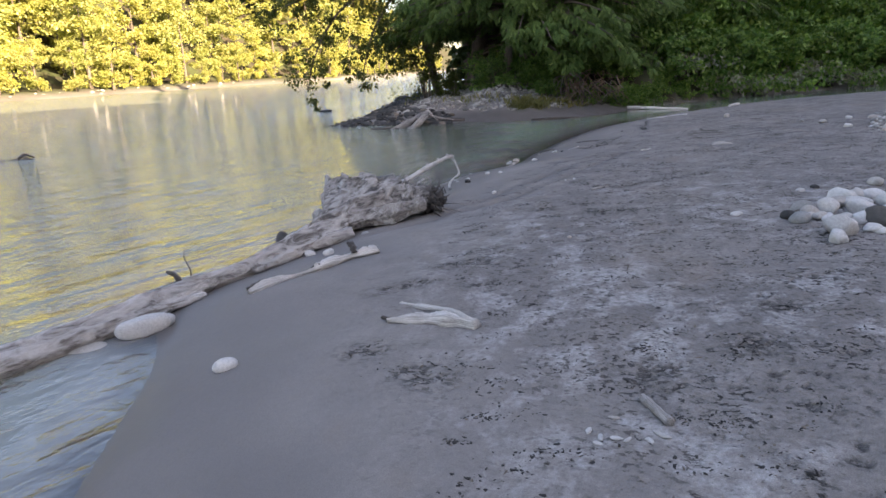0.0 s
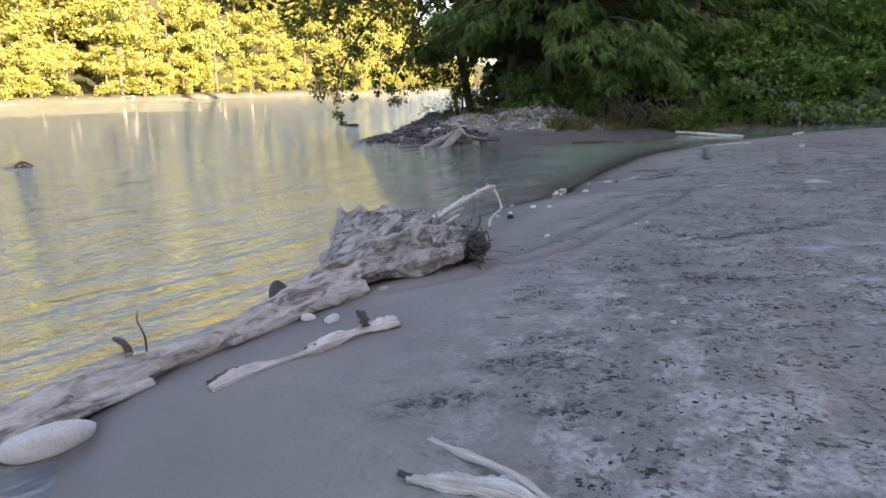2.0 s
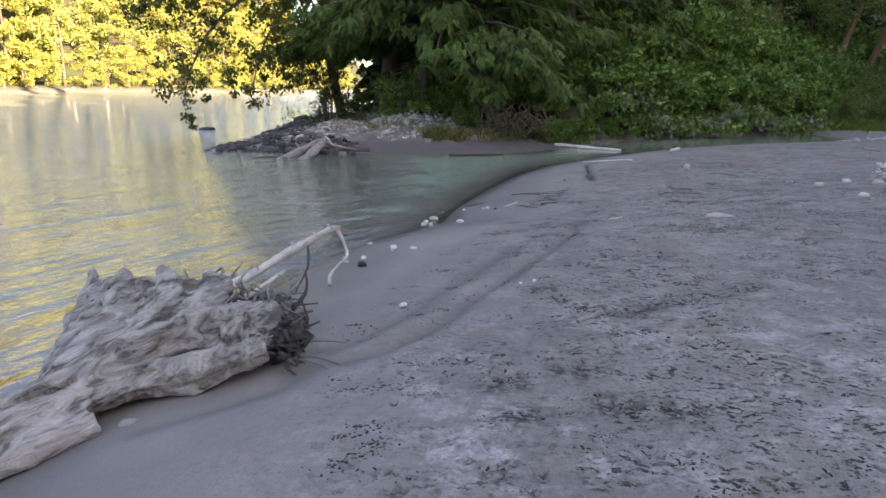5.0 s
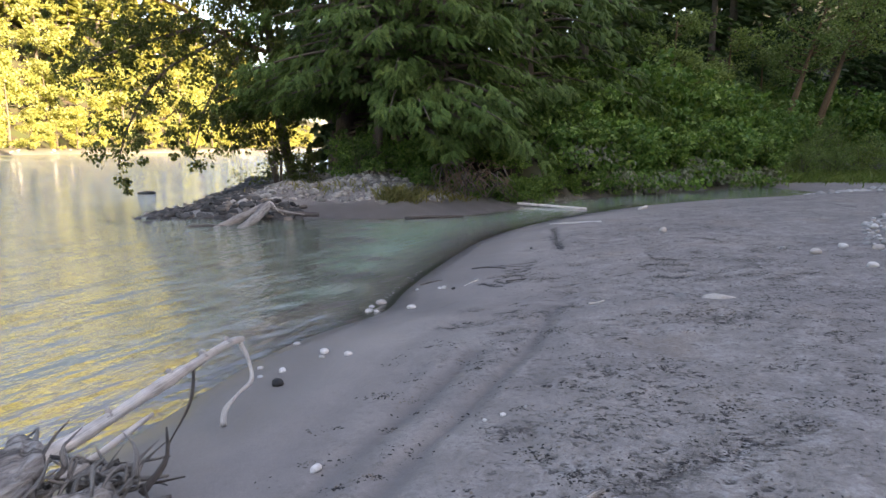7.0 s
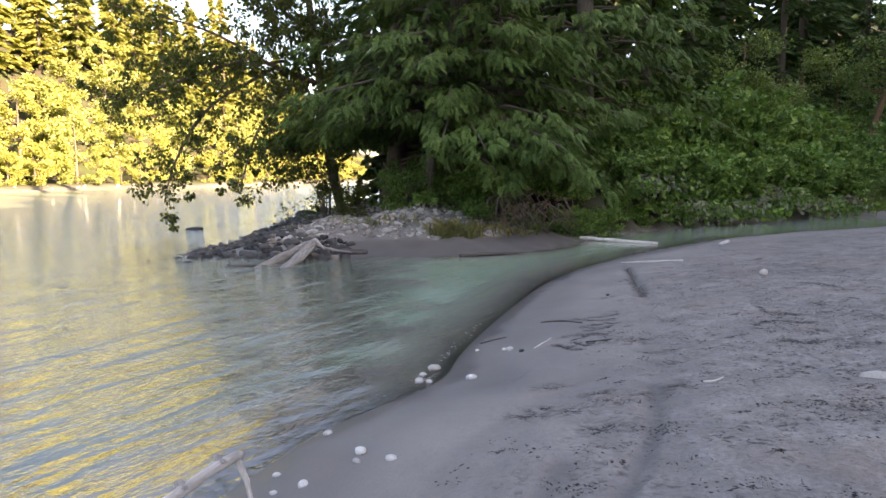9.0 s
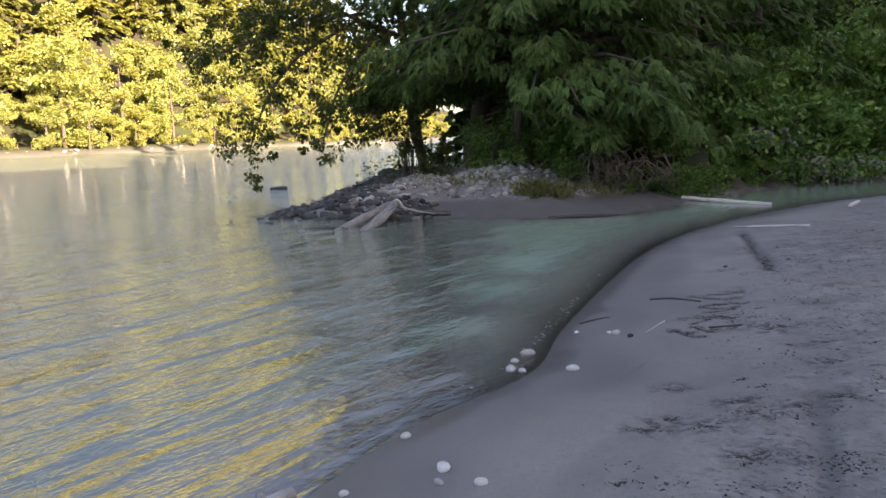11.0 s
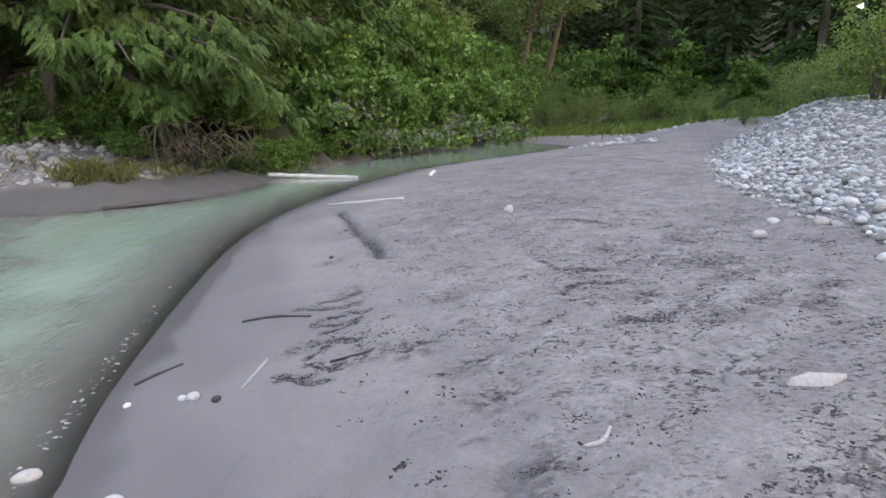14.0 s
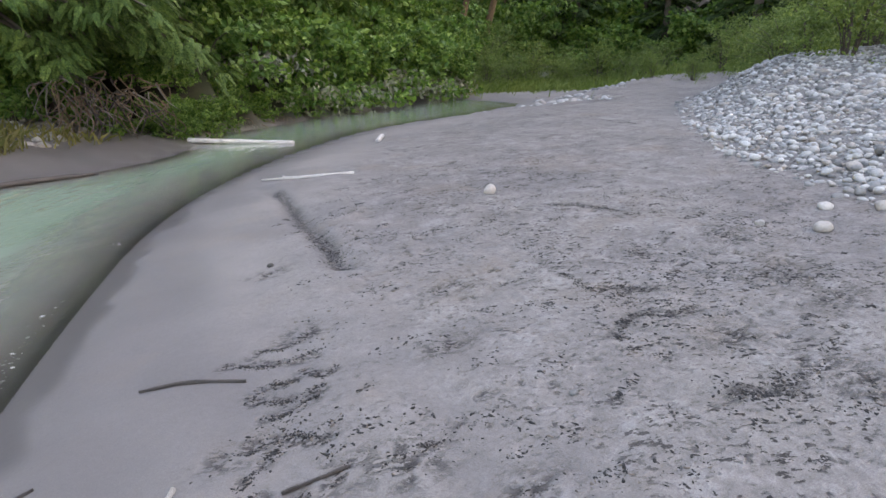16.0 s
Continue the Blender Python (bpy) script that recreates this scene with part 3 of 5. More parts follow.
# ---- ground and river ----
def spread(lo, hi, fine, reach_lo, reach_hi, grow=1.18):
    """Even steps from lo to hi, then growing steps outwards."""
    line = list(np.arange(lo, hi + fine * 0.5, fine))
    s, v = fine, line[-1]
    while v < reach_hi:
        s *= grow
        v += min(s, 40)
        line.append(v)
    s, v = fine, line[0]
    while v > reach_lo:
        s *= grow
        v -= min(s, 40)
        line.insert(0, v)
    return np.array(line)


def sheet(name, xs, ys, height, mat, attrs):
    gx, gy = np.meshgrid(xs, ys)
    x, y = gx.ravel(), gy.ravel()
    z = height(x, y)
    nx, ny = len(xs), len(ys)
    me = bpy.data.meshes.new(name)
    me.vertices.add(nx * ny)
    me.vertices.foreach_set("co", np.stack([x, y, z], axis=1).astype(np.float32).ravel())
    i = (np.arange(ny - 1)[:, None] * nx + np.arange(nx - 1)[None, :]).ravel()
    loops = np.stack([i, i + 1, i + nx + 1, i + nx], axis=1).astype(np.int32)
    me.loops.add(loops.size)
    me.loops.foreach_set("vertex_index", loops.ravel())
    me.polygons.add(len(loops))
    me.polygons.foreach_set("loop_start", np.arange(0, loops.size, 4, dtype=np.int32))
    me.polygons.foreach_set("use_smooth", np.ones(len(loops), bool))
    for k, values in attrs(x, y, z).items():
        me.attributes.new(k, "FLOAT", "POINT").data.foreach_set("value", values.astype(np.float32))
    me.materials.append(mat)
    me.update(calc_edges=True)
    return new(name, me)


def ground_marks(x, y, z):
    a, b, c, g = (inside_by(p, x, y) for p in (SANDBAR, POINT, FAR, GRAVEL))
    over = z - WATER_Z
    wet = 1 - step(0.015, 0.085, over + 0.02 * swell(x, y, 12, 0.8))
    wet = np.maximum(wet, 0.5 * (1 - step(0.06, 0.24, over + 0.05 * swell(x, y, 13, 1.6))))
    bands = step(0.2, 0.9, -np.sin(a * 8.0 + 1.5 * swell(x, y, 8, 4))) * step(0.6, 0.9, a) * (1 - step(1.9, 2.5, a)) * step(6.2, 7.4, y) * (1 - step(10.5, 12.5, y))
    wet = np.maximum(wet, 0.25 * bands) * step(-0.03, 0.0, over)
    wet = np.maximum(wet, runnels(x, y)[0])
    beach = 0.35 + 1.9 * step(-1.0, 0.5, x) * (1 - step(5.0, 7.0, x))
    cob = 0.45 + 3.2 * (1 - step(4.2, 6.2, x))
    wet = np.maximum(wet, 0.8 * step(0, 0.1, b) * (1 - step(-0.3, 0.3, b - beach)))
    steep = 1 - step(5.4, 6.6, x)
    beach, cob = beach * steep, cob * steep
    ridge = x * SUN_AZ[0] + y * SUN_AZ[1]
    wood = np.maximum(np.maximum(step(-0.1, 0.5, b - beach - cob), step(0.2, 1.0, c)), step(26, 36, ridge))
    wood = np.maximum(wood, step(7.5, 10, g))
    stony = np.maximum(step(-0.2, 0.3, g), step(-0.1, 0.3, b - beach) * (1 - step(0.2, 0.6, b - beach - cob)))
    stony = np.maximum(stony, step(0.3, 0.9, c) * 0.8)
    crust = step(1.2, 2.6, a) * (1 - 0.75 * step(5.5, 8.0, y)) * step(-0.6, 0.6, swell(x, y, 14, 3.2) + 0.5)
    trodden = step(0.7, 2.0, a) * (0.35 + 0.65 * step(1.6, 3.2, a))
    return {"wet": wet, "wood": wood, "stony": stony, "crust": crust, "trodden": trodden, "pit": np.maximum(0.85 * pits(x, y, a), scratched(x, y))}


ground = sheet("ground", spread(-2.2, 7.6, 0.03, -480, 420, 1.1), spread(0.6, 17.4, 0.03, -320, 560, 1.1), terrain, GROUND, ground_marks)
tagged(ground, "grey silt sandbar with footprints, cobbles and wooded banks", "ground", kind="structure")


def water_marks(x, y, z):
    deep = WATER_Z - terrain(x, y, False)
    calm = step(-0.3, 1.5, x - 0.35 - 0.03 * (y - 12) + 0.3 * swell(x, y, 51, 1.8)) * step(9, 11.5, y)
    calm = np.maximum(calm, step(-2.6, -1.9, x) * (1 - step(3.6, 4.2, y)) * 0.9)
    return {"depth": np.maximum(deep, 0), "calm": calm * 0.97}


river = sheet("river_water", spread(-6, 10, 0.16, -260, 90, 1.12), spread(-2, 30, 0.16, -220, 420, 1.12), lambda x, y: np.full(x.shape, WATER_Z), WATER, water_marks)
tagged(river, "murky green river with ripples and a calm cove", "river", kind="structure")

# ---- trees and shrubs ----
def spray_template():
    """One flat drooping cedar spray, 1 long along x: narrow leaflets on both sides of a stalk."""
    out = []
    for k in range(16):
        s = 0.05 + 0.95 * k / 16
        ln = 0.20 * (1 - 0.75 * s) * (0.7 + 0.6 * ((k * 7) % 5) / 5) + 0.045
        for sg in (-1, 1):
            a = np.array([s * 0.9, 0, -0.18 * s * s])
            d = np.array([0.62, sg * 0.78, -0.22])
            w = np.array([0.78, -sg * 0.62, 0]) * 0.034
            out += [a - w * 0.6, a + d * ln * 0.5 - w, a + d * ln, a + d * ln * 0.5 + w]
    out += [np.array([0, -0.02, 0]), np.array([0.6, -0.015, -0.08]), np.array([1.1, 0, -0.24]), np.array([0.6, 0.015, -0.08])]
    return np.array(out)


SPRAY = spray_template()


def sprays(pos, along, size, seed, sag=0.5):
    """The spray at each place, turned along and hanging."""
    r = np.random.RandomState(seed)
    x = unit(along + np.array([0, 0, -sag]))
    y = unit(np.cross(np.array([0, 0, 1.0]) + r.normal(size=x.shape) * 0.35, x))
    z = np.cross(x, y)
    t = SPRAY[None] * size[:, None, None]
    v = pos[:, None] + t[..., 0:1] * x[:, None] + t[..., 1:2] * y[:, None] + t[..., 2:3] * z[:, None]
    return v.reshape(-1, 3)


def cedar(at, height, reach, low, seed, label, branches=80, dense=34, spray=0.5, mat=None, upper=9.0):
    r = np.random.RandomState(seed)
    tree = thing("cedar_tree", at, label, "tree")
    g = Geo()
    tube(g, [(0, 0, -0.3), (0.1, 0, height * 0.4), (0, 0.1, height)], [height * 0.028, height * 0.018, 0.03], 14, 10, seed, 0.1, 0.2)
    pos, al, sz = [], [], []
    for k in range(branches):
        u = (k + r.uniform()) / branches
        z = low + (height - low) * u ** 1.6 + r.uniform(-0.2, 0.2)
        ln = reach * (1 - (z - low) / (height - low + 0.5)) ** 0.75 * r.uniform(0.65, 1.1)
        th = r.uniform(0, 6.283)
        out = np.array([math.cos(th), math.sin(th), 0])
        if out[0] < -0.15 and z < low + 1.3:  # the river side is bare low down
            z += 1.3
        pts = [np.array([0, 0, z]), out * ln * 0.4 + [0, 0, z + 0.05 * ln], out * ln * 0.75 + [0, 0, z - 0.03 * ln], out * ln + [0, 0, z - 0.12 * ln]]
        p = tube(g, pts, [0.035 + 0.006 * ln, 0.012], 8, 5, seed + k, 0.05)
        m = max(4, int(dense * (ln / reach + 0.25) * (1.0 if z < upper else 0.45)) // 5)
        big = spray * (1.0 if z < upper else 1.5)
        s = np.clip(r.uniform(0.15, 1.02, m) ** 0.75, 0, 1)
        base = np.stack([np.interp(s * 7, np.arange(8), p[:, i]) for i in range(3)], axis=1)
        side = np.cross(out, [0, 0, 1.0])
        sg = r.choice([-1, 1], m)[:, None]
        knot = base + sg * side * (r.uniform(0, 0.26, m) * ln * (1.05 - s))[:, None] + r.normal(size=(m, 3)) * [0.06, 0.06, 0.10]
        fan = unit(out * r.uniform(0.4, 1.0, m)[:, None] + sg * side * r.uniform(0.1, 0.9, m)[:, None])
        for j in range(5):                    # each fan: five sprays overlapping along its twig
            pos.append(knot + fan * (0.22 * j * big) + r.normal(size=(m, 3)) * 0.045)
            al.append(fan + r.normal(size=(m, 3)) * [0.45, 0.45, 0.2])
            sz.append(r.uniform(0.7, 1.25, m) * big * (1.12 - 0.08 * j))
    part("trunk", g.mesh("cedar_trunk", BARK), tree)
    v = sprays(np.concatenate(pos), np.concatenate(al), np.concatenate(sz), seed, 0.75)
    part("crown", quads("cedar_crown", v, mat or CEDAR), tree)
    return tree


def clumped(r, centres, n, spreads, flat=0.7):
    """n places gathered round the centres."""
    pick = r.randint(0, len(centres), n)
    off = r.normal(size=(n, 3)) * np.array([1, 1, flat])
    off = unit(off) * (r.uniform(0, 1, n) ** 0.45)[:, None] * np.array([1, 1, flat])
    return centres[pick] + off * np.asarray(spreads)[pick][:, None], unit(off + [0, 0, -0.2])


def broadleaf(name, at, height, wide, leaves, leaf, seed, label, mat, bark, low=0.25, lean=(0, 0), category="tree", split=False):
    r = np.random.RandomState(seed)
    tree = thing(name, at, label, category)
    g = Geo()
    top = np.array([lean[0], lean[1], height * 0.86])
    p = tube(g, [(0, 0, -0.3), top * 0.4 + r.normal(size=3) * [0.2, 0.2, 0], top], [height * 0.02 + 0.03, height * 0.012 + 0.02, 0.03], 12, 8, seed, 0.1)
    centres, spreads = [], []
    for k in range(int(11 + height)):
        u = r.uniform(low, 1.0)
        z = u * height * 0.86
        bulge = math.sin(math.pi * min(1, max(0.12, (u - low) / (1.05 - low)) ** 0.8)) * 0.75 + 0.25
        th = r.uniform(0, 6.283)
        ln = wide * 0.5 * bulge * r.uniform(0.45, 1.0)
        st = np.array([np.interp(u * 11, np.arange(12), p[:, i]) for i in range(3)])
        en = st + np.array([math.cos(th) * ln, math.sin(th) * ln, ln * r.uniform(0.1, 0.55)])
        lg = Geo() if split else g
        tube(lg, [st, (st + en) / 2 + [0, 0, -0.08 * ln], en], [0.015 + 0.006 * height * 0.5, 0.012], 6, 5, seed + k, 0.05)
        if split:
            part("limb", lg.mesh("limb", bark), tree)
        for f in (0.55, 0.85, 1.05):
            centres.append(st + (en - st) * f + r.normal(size=3) * 0.12 * wide * 0.3)
            spreads.append(wide * r.uniform(0.09, 0.19))
    part("trunk", g.mesh("trunk", bark), tree)
    c, al = clumped(r, np.array(centres), leaves, spreads)
    part("crown", quads("crown", leaf_quads(c, al + r.normal(size=c.shape) * 0.5, r.uniform(0.6, 1.3, leaves) * leaf, 0.7, seed), mat), tree)
    return tree


def conifer(name, at, height, reach, cards, size, seed, label, mat, low=0.1):
    r = np.random.RandomState(seed)
    tree = thing(name, at, label, "tree")
    g = Geo()
    tube(g, [(0, 0, -0.4), (0, 0, height * 0.5), (0, 0, height)], [height * 0.018 + 0.04, height * 0.011, 0.02], 8, 7, seed, 0.06)
    n = int(height * 7)
    u = np.sort(r.uniform(0, 1, n)) ** 1.15
    th = r.uniform(0, 6.283, n)
    ln = reach * (1 - u) ** 0.8 * r.uniform(0.6, 1.1, n) + 0.15
    z0 = height * (low + (1 - low) * u)
    k = r.randint(0, n, cards)
    s = r.uniform(0.1, 1.0, cards) ** 0.7
    out = np.stack([np.cos(th), np.sin(th), np.zeros(n)], axis=1)[k]
    c = out * (ln[k] * s)[:, None]
    side = np.stack([-out[:, 1], out[:, 0], out[:, 2]], axis=1)
    c = c + side * (r.normal(size=cards) * 0.16 * ln[k] * (1.1 - s))[:, None]
    c[:, 2] = z0[k] - 0.28 * ln[k] * s * s + r.normal(size=cards) * 0.05
    part("trunk", g.mesh("trunk", BARK), tree)
    al = out + side * r.normal(size=cards)[:, None] * 0.6 + np.array([0, 0, -0.45])
    part("crown", quads("crown", leaf_quads(c, al, r.uniform(0.6, 1.3, cards) * size, 0.45, seed, 0.08), mat), tree)
    return tree


def shrub(name, at, height, wide, leaves, leaf, seed, label, mat, stems=9, skirt=None):
    r = np.random.RandomState(seed)
    bush = thing(name, at, label, "shrub")
    g = Geo()
    centres, spreads = [], []
    for k in range(stems):
        th = r.uniform(0, 6.283)
        ln = wide * 0.5 * r.uniform(0.35, 1.0)
        h = height * r.uniform(0.55, 1.0) * (1.15 - 0.4 * ln / wide * 2)
        en = np.array([math.cos(th) * ln, math.sin(th) * ln, h])
        md = np.array([math.cos(th) * ln * 0.35, math.sin(th) * ln * 0.35, h * 0.7])
        p = tube(g, [(0.1 * math.cos(th), 0.1 * math.sin(th), -0.1), md, en], [0.025, 0.015, 0.006], 9, 5, seed + k, 0.05)
        for i in (3, 4, 5, 6, 7, 8):
            centres.append(p[i] + r.normal(size=3) * 0.08 * wide)
            spreads.append(wide * r.uniform(0.06, 0.15))
        low = en * np.array([1.05, 1.05, r.uniform(0.05, 0.45)])
        centres.append(low)
        spreads.append(wide * 0.16)
    part("stem", g.mesh("stems", BARK), bush)
    centres = np.array(centres)
    centres[:, 2] = np.maximum(centres[:, 2], 0.12)
    c, al = clumped(r, centres, leaves, spreads)
    c[:, 2] = np.maximum(c[:, 2], 0.02)
    part("foliage", quads("foliage", leaf_quads(c, al + r.normal(size=c.shape) * 0.6, r.uniform(0.55, 1.3, leaves) * leaf, 0.75, seed), mat), bush)
    if skirt:
        m = leaves // 6
        c, al = clumped(r, centres * [1.02, 1.02, 0.25] + [0, 0, 0.1], m, np.array(spreads), 0.8)
        c[:, 2] = np.maximum(c[:, 2], 0.0)
        part("lower_foliage", quads("lower_foliage", leaf_quads(c, al + r.normal(size=c.shape) * 0.6 + [0, 0, -0.6], r.uniform(0.6, 1.3, m) * leaf, 0.6, seed + 1), skirt), bush, "leaves grey with dried silt")
    return bush


# the great cedar over the cobble point, and its neighbours
cedar(on_ground(3.2, 28.3), 16, 6.2, 1.3, 11, "large green cedar with drooping sprays over the cobble bank", 230, 120, 0.42)
cedar(on_ground(2.2, 27.0), 6.5, 2.1, 1.5, 14, "young cedar at the edge of the cobbles", 60, 56, 0.34)
cedar(on_ground(4.5, 27.2), 7.5, 2.6, 1.7, 15, "young cedar above the root tangle", 64, 58, 0.34)
cedar(on_ground(1.2, 32.0), 17, 4.8, 1.5, 12, "dark green cedar behind the cobble point", 120, 80, 0.5)
cedar(on_ground(8.6, 32.0), 18, 5.6, 3.0, 13, "tall cedar in the shade behind the shrubs", 110, 75, 0.55)
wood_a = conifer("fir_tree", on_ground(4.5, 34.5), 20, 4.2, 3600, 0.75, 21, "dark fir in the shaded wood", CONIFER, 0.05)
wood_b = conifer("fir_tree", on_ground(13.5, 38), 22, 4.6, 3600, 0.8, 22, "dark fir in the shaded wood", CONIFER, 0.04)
rw = random.Random(5)
for i, (x, y) in enumerate([(0.8, 37), (3.5, 42), (8, 38), (10.5, 43), (17.5, 41.5), (21, 45), (25.5, 46), (15, 47), (5.5, 50), (30, 51), (35, 55), (40, 52.5), (27, 55), (20, 53),
                            (46, 57), (52, 55), (44, 64), (57, 60), (62, 52), (66, 46), (70, 38), (56, 66), (72, 56), (36, 62), (62, 38), (58, 30), (64, 26), (52, 36), (55, 22), (60, 14), (48, 50), (51, 62), (58, 50), (54, 45), (67, 62), (76, 48), (75, 40), (68, 32), (80, 60), (40, 58), (33, 58), (48, 70), (62, 70), (70, 68), (50, 30), (48, 24), (52, 15), (58, 42), (65, 56), (12, 50), (16, 53), (22, 50), (28, 59), (8, 56), (34, 65), (18, 61), (2.5, 47), (6, 45)]):
    copy_thing((wood_a, wood_b)[i % 2], Matrix.Translation(on_ground(x, y)) @ pose(0, 0, 0, 0, 0, rw.uniform(0, 360)) @ Matrix.Scale(rw.uniform(0.8, 1.15), 4))

# leafy alder that leans out over the river
def alder(at):
    r = np.random.RandomState(31)
    tree = thing("alder_tree", at, "leaning alder with thin leafy limbs over the river", "tree")
    o = np.array(at)
    g = Geo()
    tube(g, [(0, 0, -0.3), (-0.5, -0.3, 2.2), (-0.7, -0.5, 4.6), (-1.1, -0.8, 8.0), (-1.2, -0.6, 11)], [0.2, 0.16, 0.13, 0.09, 0.03], 16, 9, 31, 0.08)
    part("trunk", g.mesh("alder_trunk", BARK), tree)
    ways = [[(-1.4, 28.0, 4.6), (-2.8, 27.3, 5.1), (-4.6, 26.8, 6.0), (-7.2, 26.4, 6.6)],
            [(-2.6, 27.4, 5.0), (-4.4, 26.5, 3.7), (-5.4, 26.2, 2.1), (-5.75, 26.0, 0.8)],
            [(-3.2, 27.2, 5.3), (-5.6, 26.4, 4.3), (-7.4, 26.2, 3.6)],
            [(-1.6, 27.9, 6.2), (-3.6, 27.2, 7.6), (-6.4, 26.8, 8.2)],
            [(-2.0, 27.8, 4.8), (-3.1, 26.9, 3.0), (-3.6, 26.5, 1.3)],
            [(-1.6, 28.0, 7.6), (-3.2, 27.8, 9.3), (-5.0, 27.5, 10.4)],
            [(-1.0, 28.3, 3.4), (-1.9, 27.6, 2.7), (-2.7, 27.2, 1.6)],
            [(-2.4, 27.5, 5.2), (-4.0, 27.0, 5.0), (-6.6, 26.3, 5.2)],
            [(-1.5, 28.0, 4.0), (-2.0, 27.5, 5.2), (-2.3, 27.2, 6.9)],
            [(-1.6, 28.0, 5.0), (-1.4, 27.4, 6.2), (-1.6, 27.0, 7.6)],
            [(-1.5, 28.0, 5.6), (-2.7, 27.4, 6.4), (-3.4, 27.1, 7.8)]]
    cs, sp = [], []
    for k, w in enumerate(ways):
        limb = Geo()
        p = tube(limb, [np.array(q) - o for q in w], [0.10 if k == 0 else 0.055, 0.045, 0.014], 18, 7, 40 + k, 0.08)
        part("limb", limb.mesh("alder_limb", BARK_WARM if k == 0 else BARK), tree)
        for i in range(3, 18):
            for _ in range(3):
                cs.append(p[i] + r.normal(size=3) * [0.45, 0.45, 0.4])
                sp.append(r.uniform(0.16, 0.42) * (0.7 if i > 14 else 1))
    c, al = clumped(r, np.array(cs), 22000, sp, 1.0)
    part("crown", quads("alder_crown", leaf_quads(c, al + [0, 0, -0.8] + r.normal(size=c.shape) * 0.5, r.uniform(0.6, 1.3, 22000) * 0.12, 0.72, 33), ALDER), tree)
    return tree


alder(on_ground(-0.6, 28.6))
shrub("willow_shrub", on_ground(1.5, 26.6), 1.3, 1.7, 1500, 0.09, 37, "dark leafy shrub under the cedar", CEDAR, 9)
shrub("willow_shrub", on_ground(0.1, 27.5), 1.6, 1.8, 1500, 0.10, 36, "thin leafy shrub at the foot of the alder", ALDER, 10)
shrub("willow_shrub", on_ground(-1.1, 27.6), 2.6, 2.6, 2600, 0.10, 35, "thin sunlit shrub at the river's edge", ALDER, 8)

# shrubs crowding the creek bank
SALMON = "green leafy shrub overhanging the creek bank"
kinds = [shrub("salmonberry_shrub", on_ground(8.0, 27.7), 2.7, 3.4, 3800, 0.20, 51, SALMON, BUSH, 14),
         shrub("salmonberry_shrub", on_ground(11.5, 29.6), 3.1, 3.8, 4300, 0.21, 52, SALMON + " with silted lower leaves", BUSH, 15, DUSTY),
         shrub("salmonberry_shrub", on_ground(14.9, 31.7), 3.3, 3.8, 4300, 0.21, 53, SALMON + " with silted lower leaves", BUSH, 15, DUSTY)]
for i, (x, y, s) in enumerate([(6.0, 27.8, 0.66), (9.7, 29.4, 0.95), (12.9, 31.0, 1.0), (16.6, 33.6, 1.0), (19.2, 34.6, 1.05), (22.2, 36.6, 1.0), (10.2, 32.2, 1.35), (13.6, 34.2, 1.4), (17.2, 36.2, 1.5), (20.8, 38.2, 1.5),
                               (7.2, 30.2, 1.25), (24.5, 39.0, 1.2), (27, 41, 1.2), (5.2, 29.5, 0.8), (1.2, 27.6, 0.55), (2.9, 27.4, 0.6), (4.3, 27.6, 0.7), (30, 43.5, 1.0), (16.0, 38.5, 1.9), (22.5, 41.5, 1.8), (11.5, 36.5, 1.9), (6.7, 27.2, 0.4), (8.3, 28.1, 0.42), (9.3, 28.6, 0.38), (10.6, 29.3, 0.5), (6.3, 26.0, 0.36), (6.0, 26.4, 0.34), (6.9, 26.5, 0.4), (7.7, 27.1, 0.36)]):
    copy_thing(kinds[1 + i % 2] if 0 < i < 6 else kinds[i % 3 if i < 9 else 0], Matrix.Translation(on_ground(x + 0.3, y - 0.5, 0.1)) @ pose(0, 0, 0, 0, 0, rw.uniform(0, 360)) @ Matrix.Scale(s, 4))
maple = broadleaf("maple_tree", on_ground(19.5, 39.5), 8.5, 6.5, 9000, 0.17, 61, "bright green maple at the edge of the wood", WILLOW, BARK_WARM, 0.15, split=True)
for x, y, s in ((25, 43, 0.95), (14.5, 40, 1.1), (30, 47, 0.9)):
    copy_thing(maple, Matrix.Translation(on_ground(x, y)) @ pose(0, 0, 0, 0, 0, rw.uniform(0, 360)) @ Matrix.Scale(s, 4))

for x, y, s in ((33, 48.5, 2.2), (38, 49, 2.0), (43, 50.5, 2.2), (47, 47, 2.0), (51, 50, 2.4), (53, 42, 2.2), (56, 36, 2.4), (57, 47, 2.6), (54, 27, 2.2), (58, 22, 2.5), (28, 47.5, 2.0), (6.5, 35.5, 1.8), (2.5, 33.5, 1.3), (10, 40, 2.2), (18, 44, 2.4), (24, 49, 2.4)):
    copy_thing(kinds[0], Matrix.Translation(on_ground(x, y, 0.1)) @ pose(0, 0, 0, 0, 0, rw.uniform(0, 360)) @ Matrix.Scale(s, 4))

for x, y, h, ln in ((29.0, 43.5, 12, 2.6), (32.0, 44.5, 13, 3.2)):
    broadleaf("leaning_maple", on_ground(x, y), h, 6.0, 3000, 0.2, int(h * 7), "leaning maple with a mossy orange trunk", WILLOW, BARK_WARM, 0.55, (ln, -0.5), split=True)

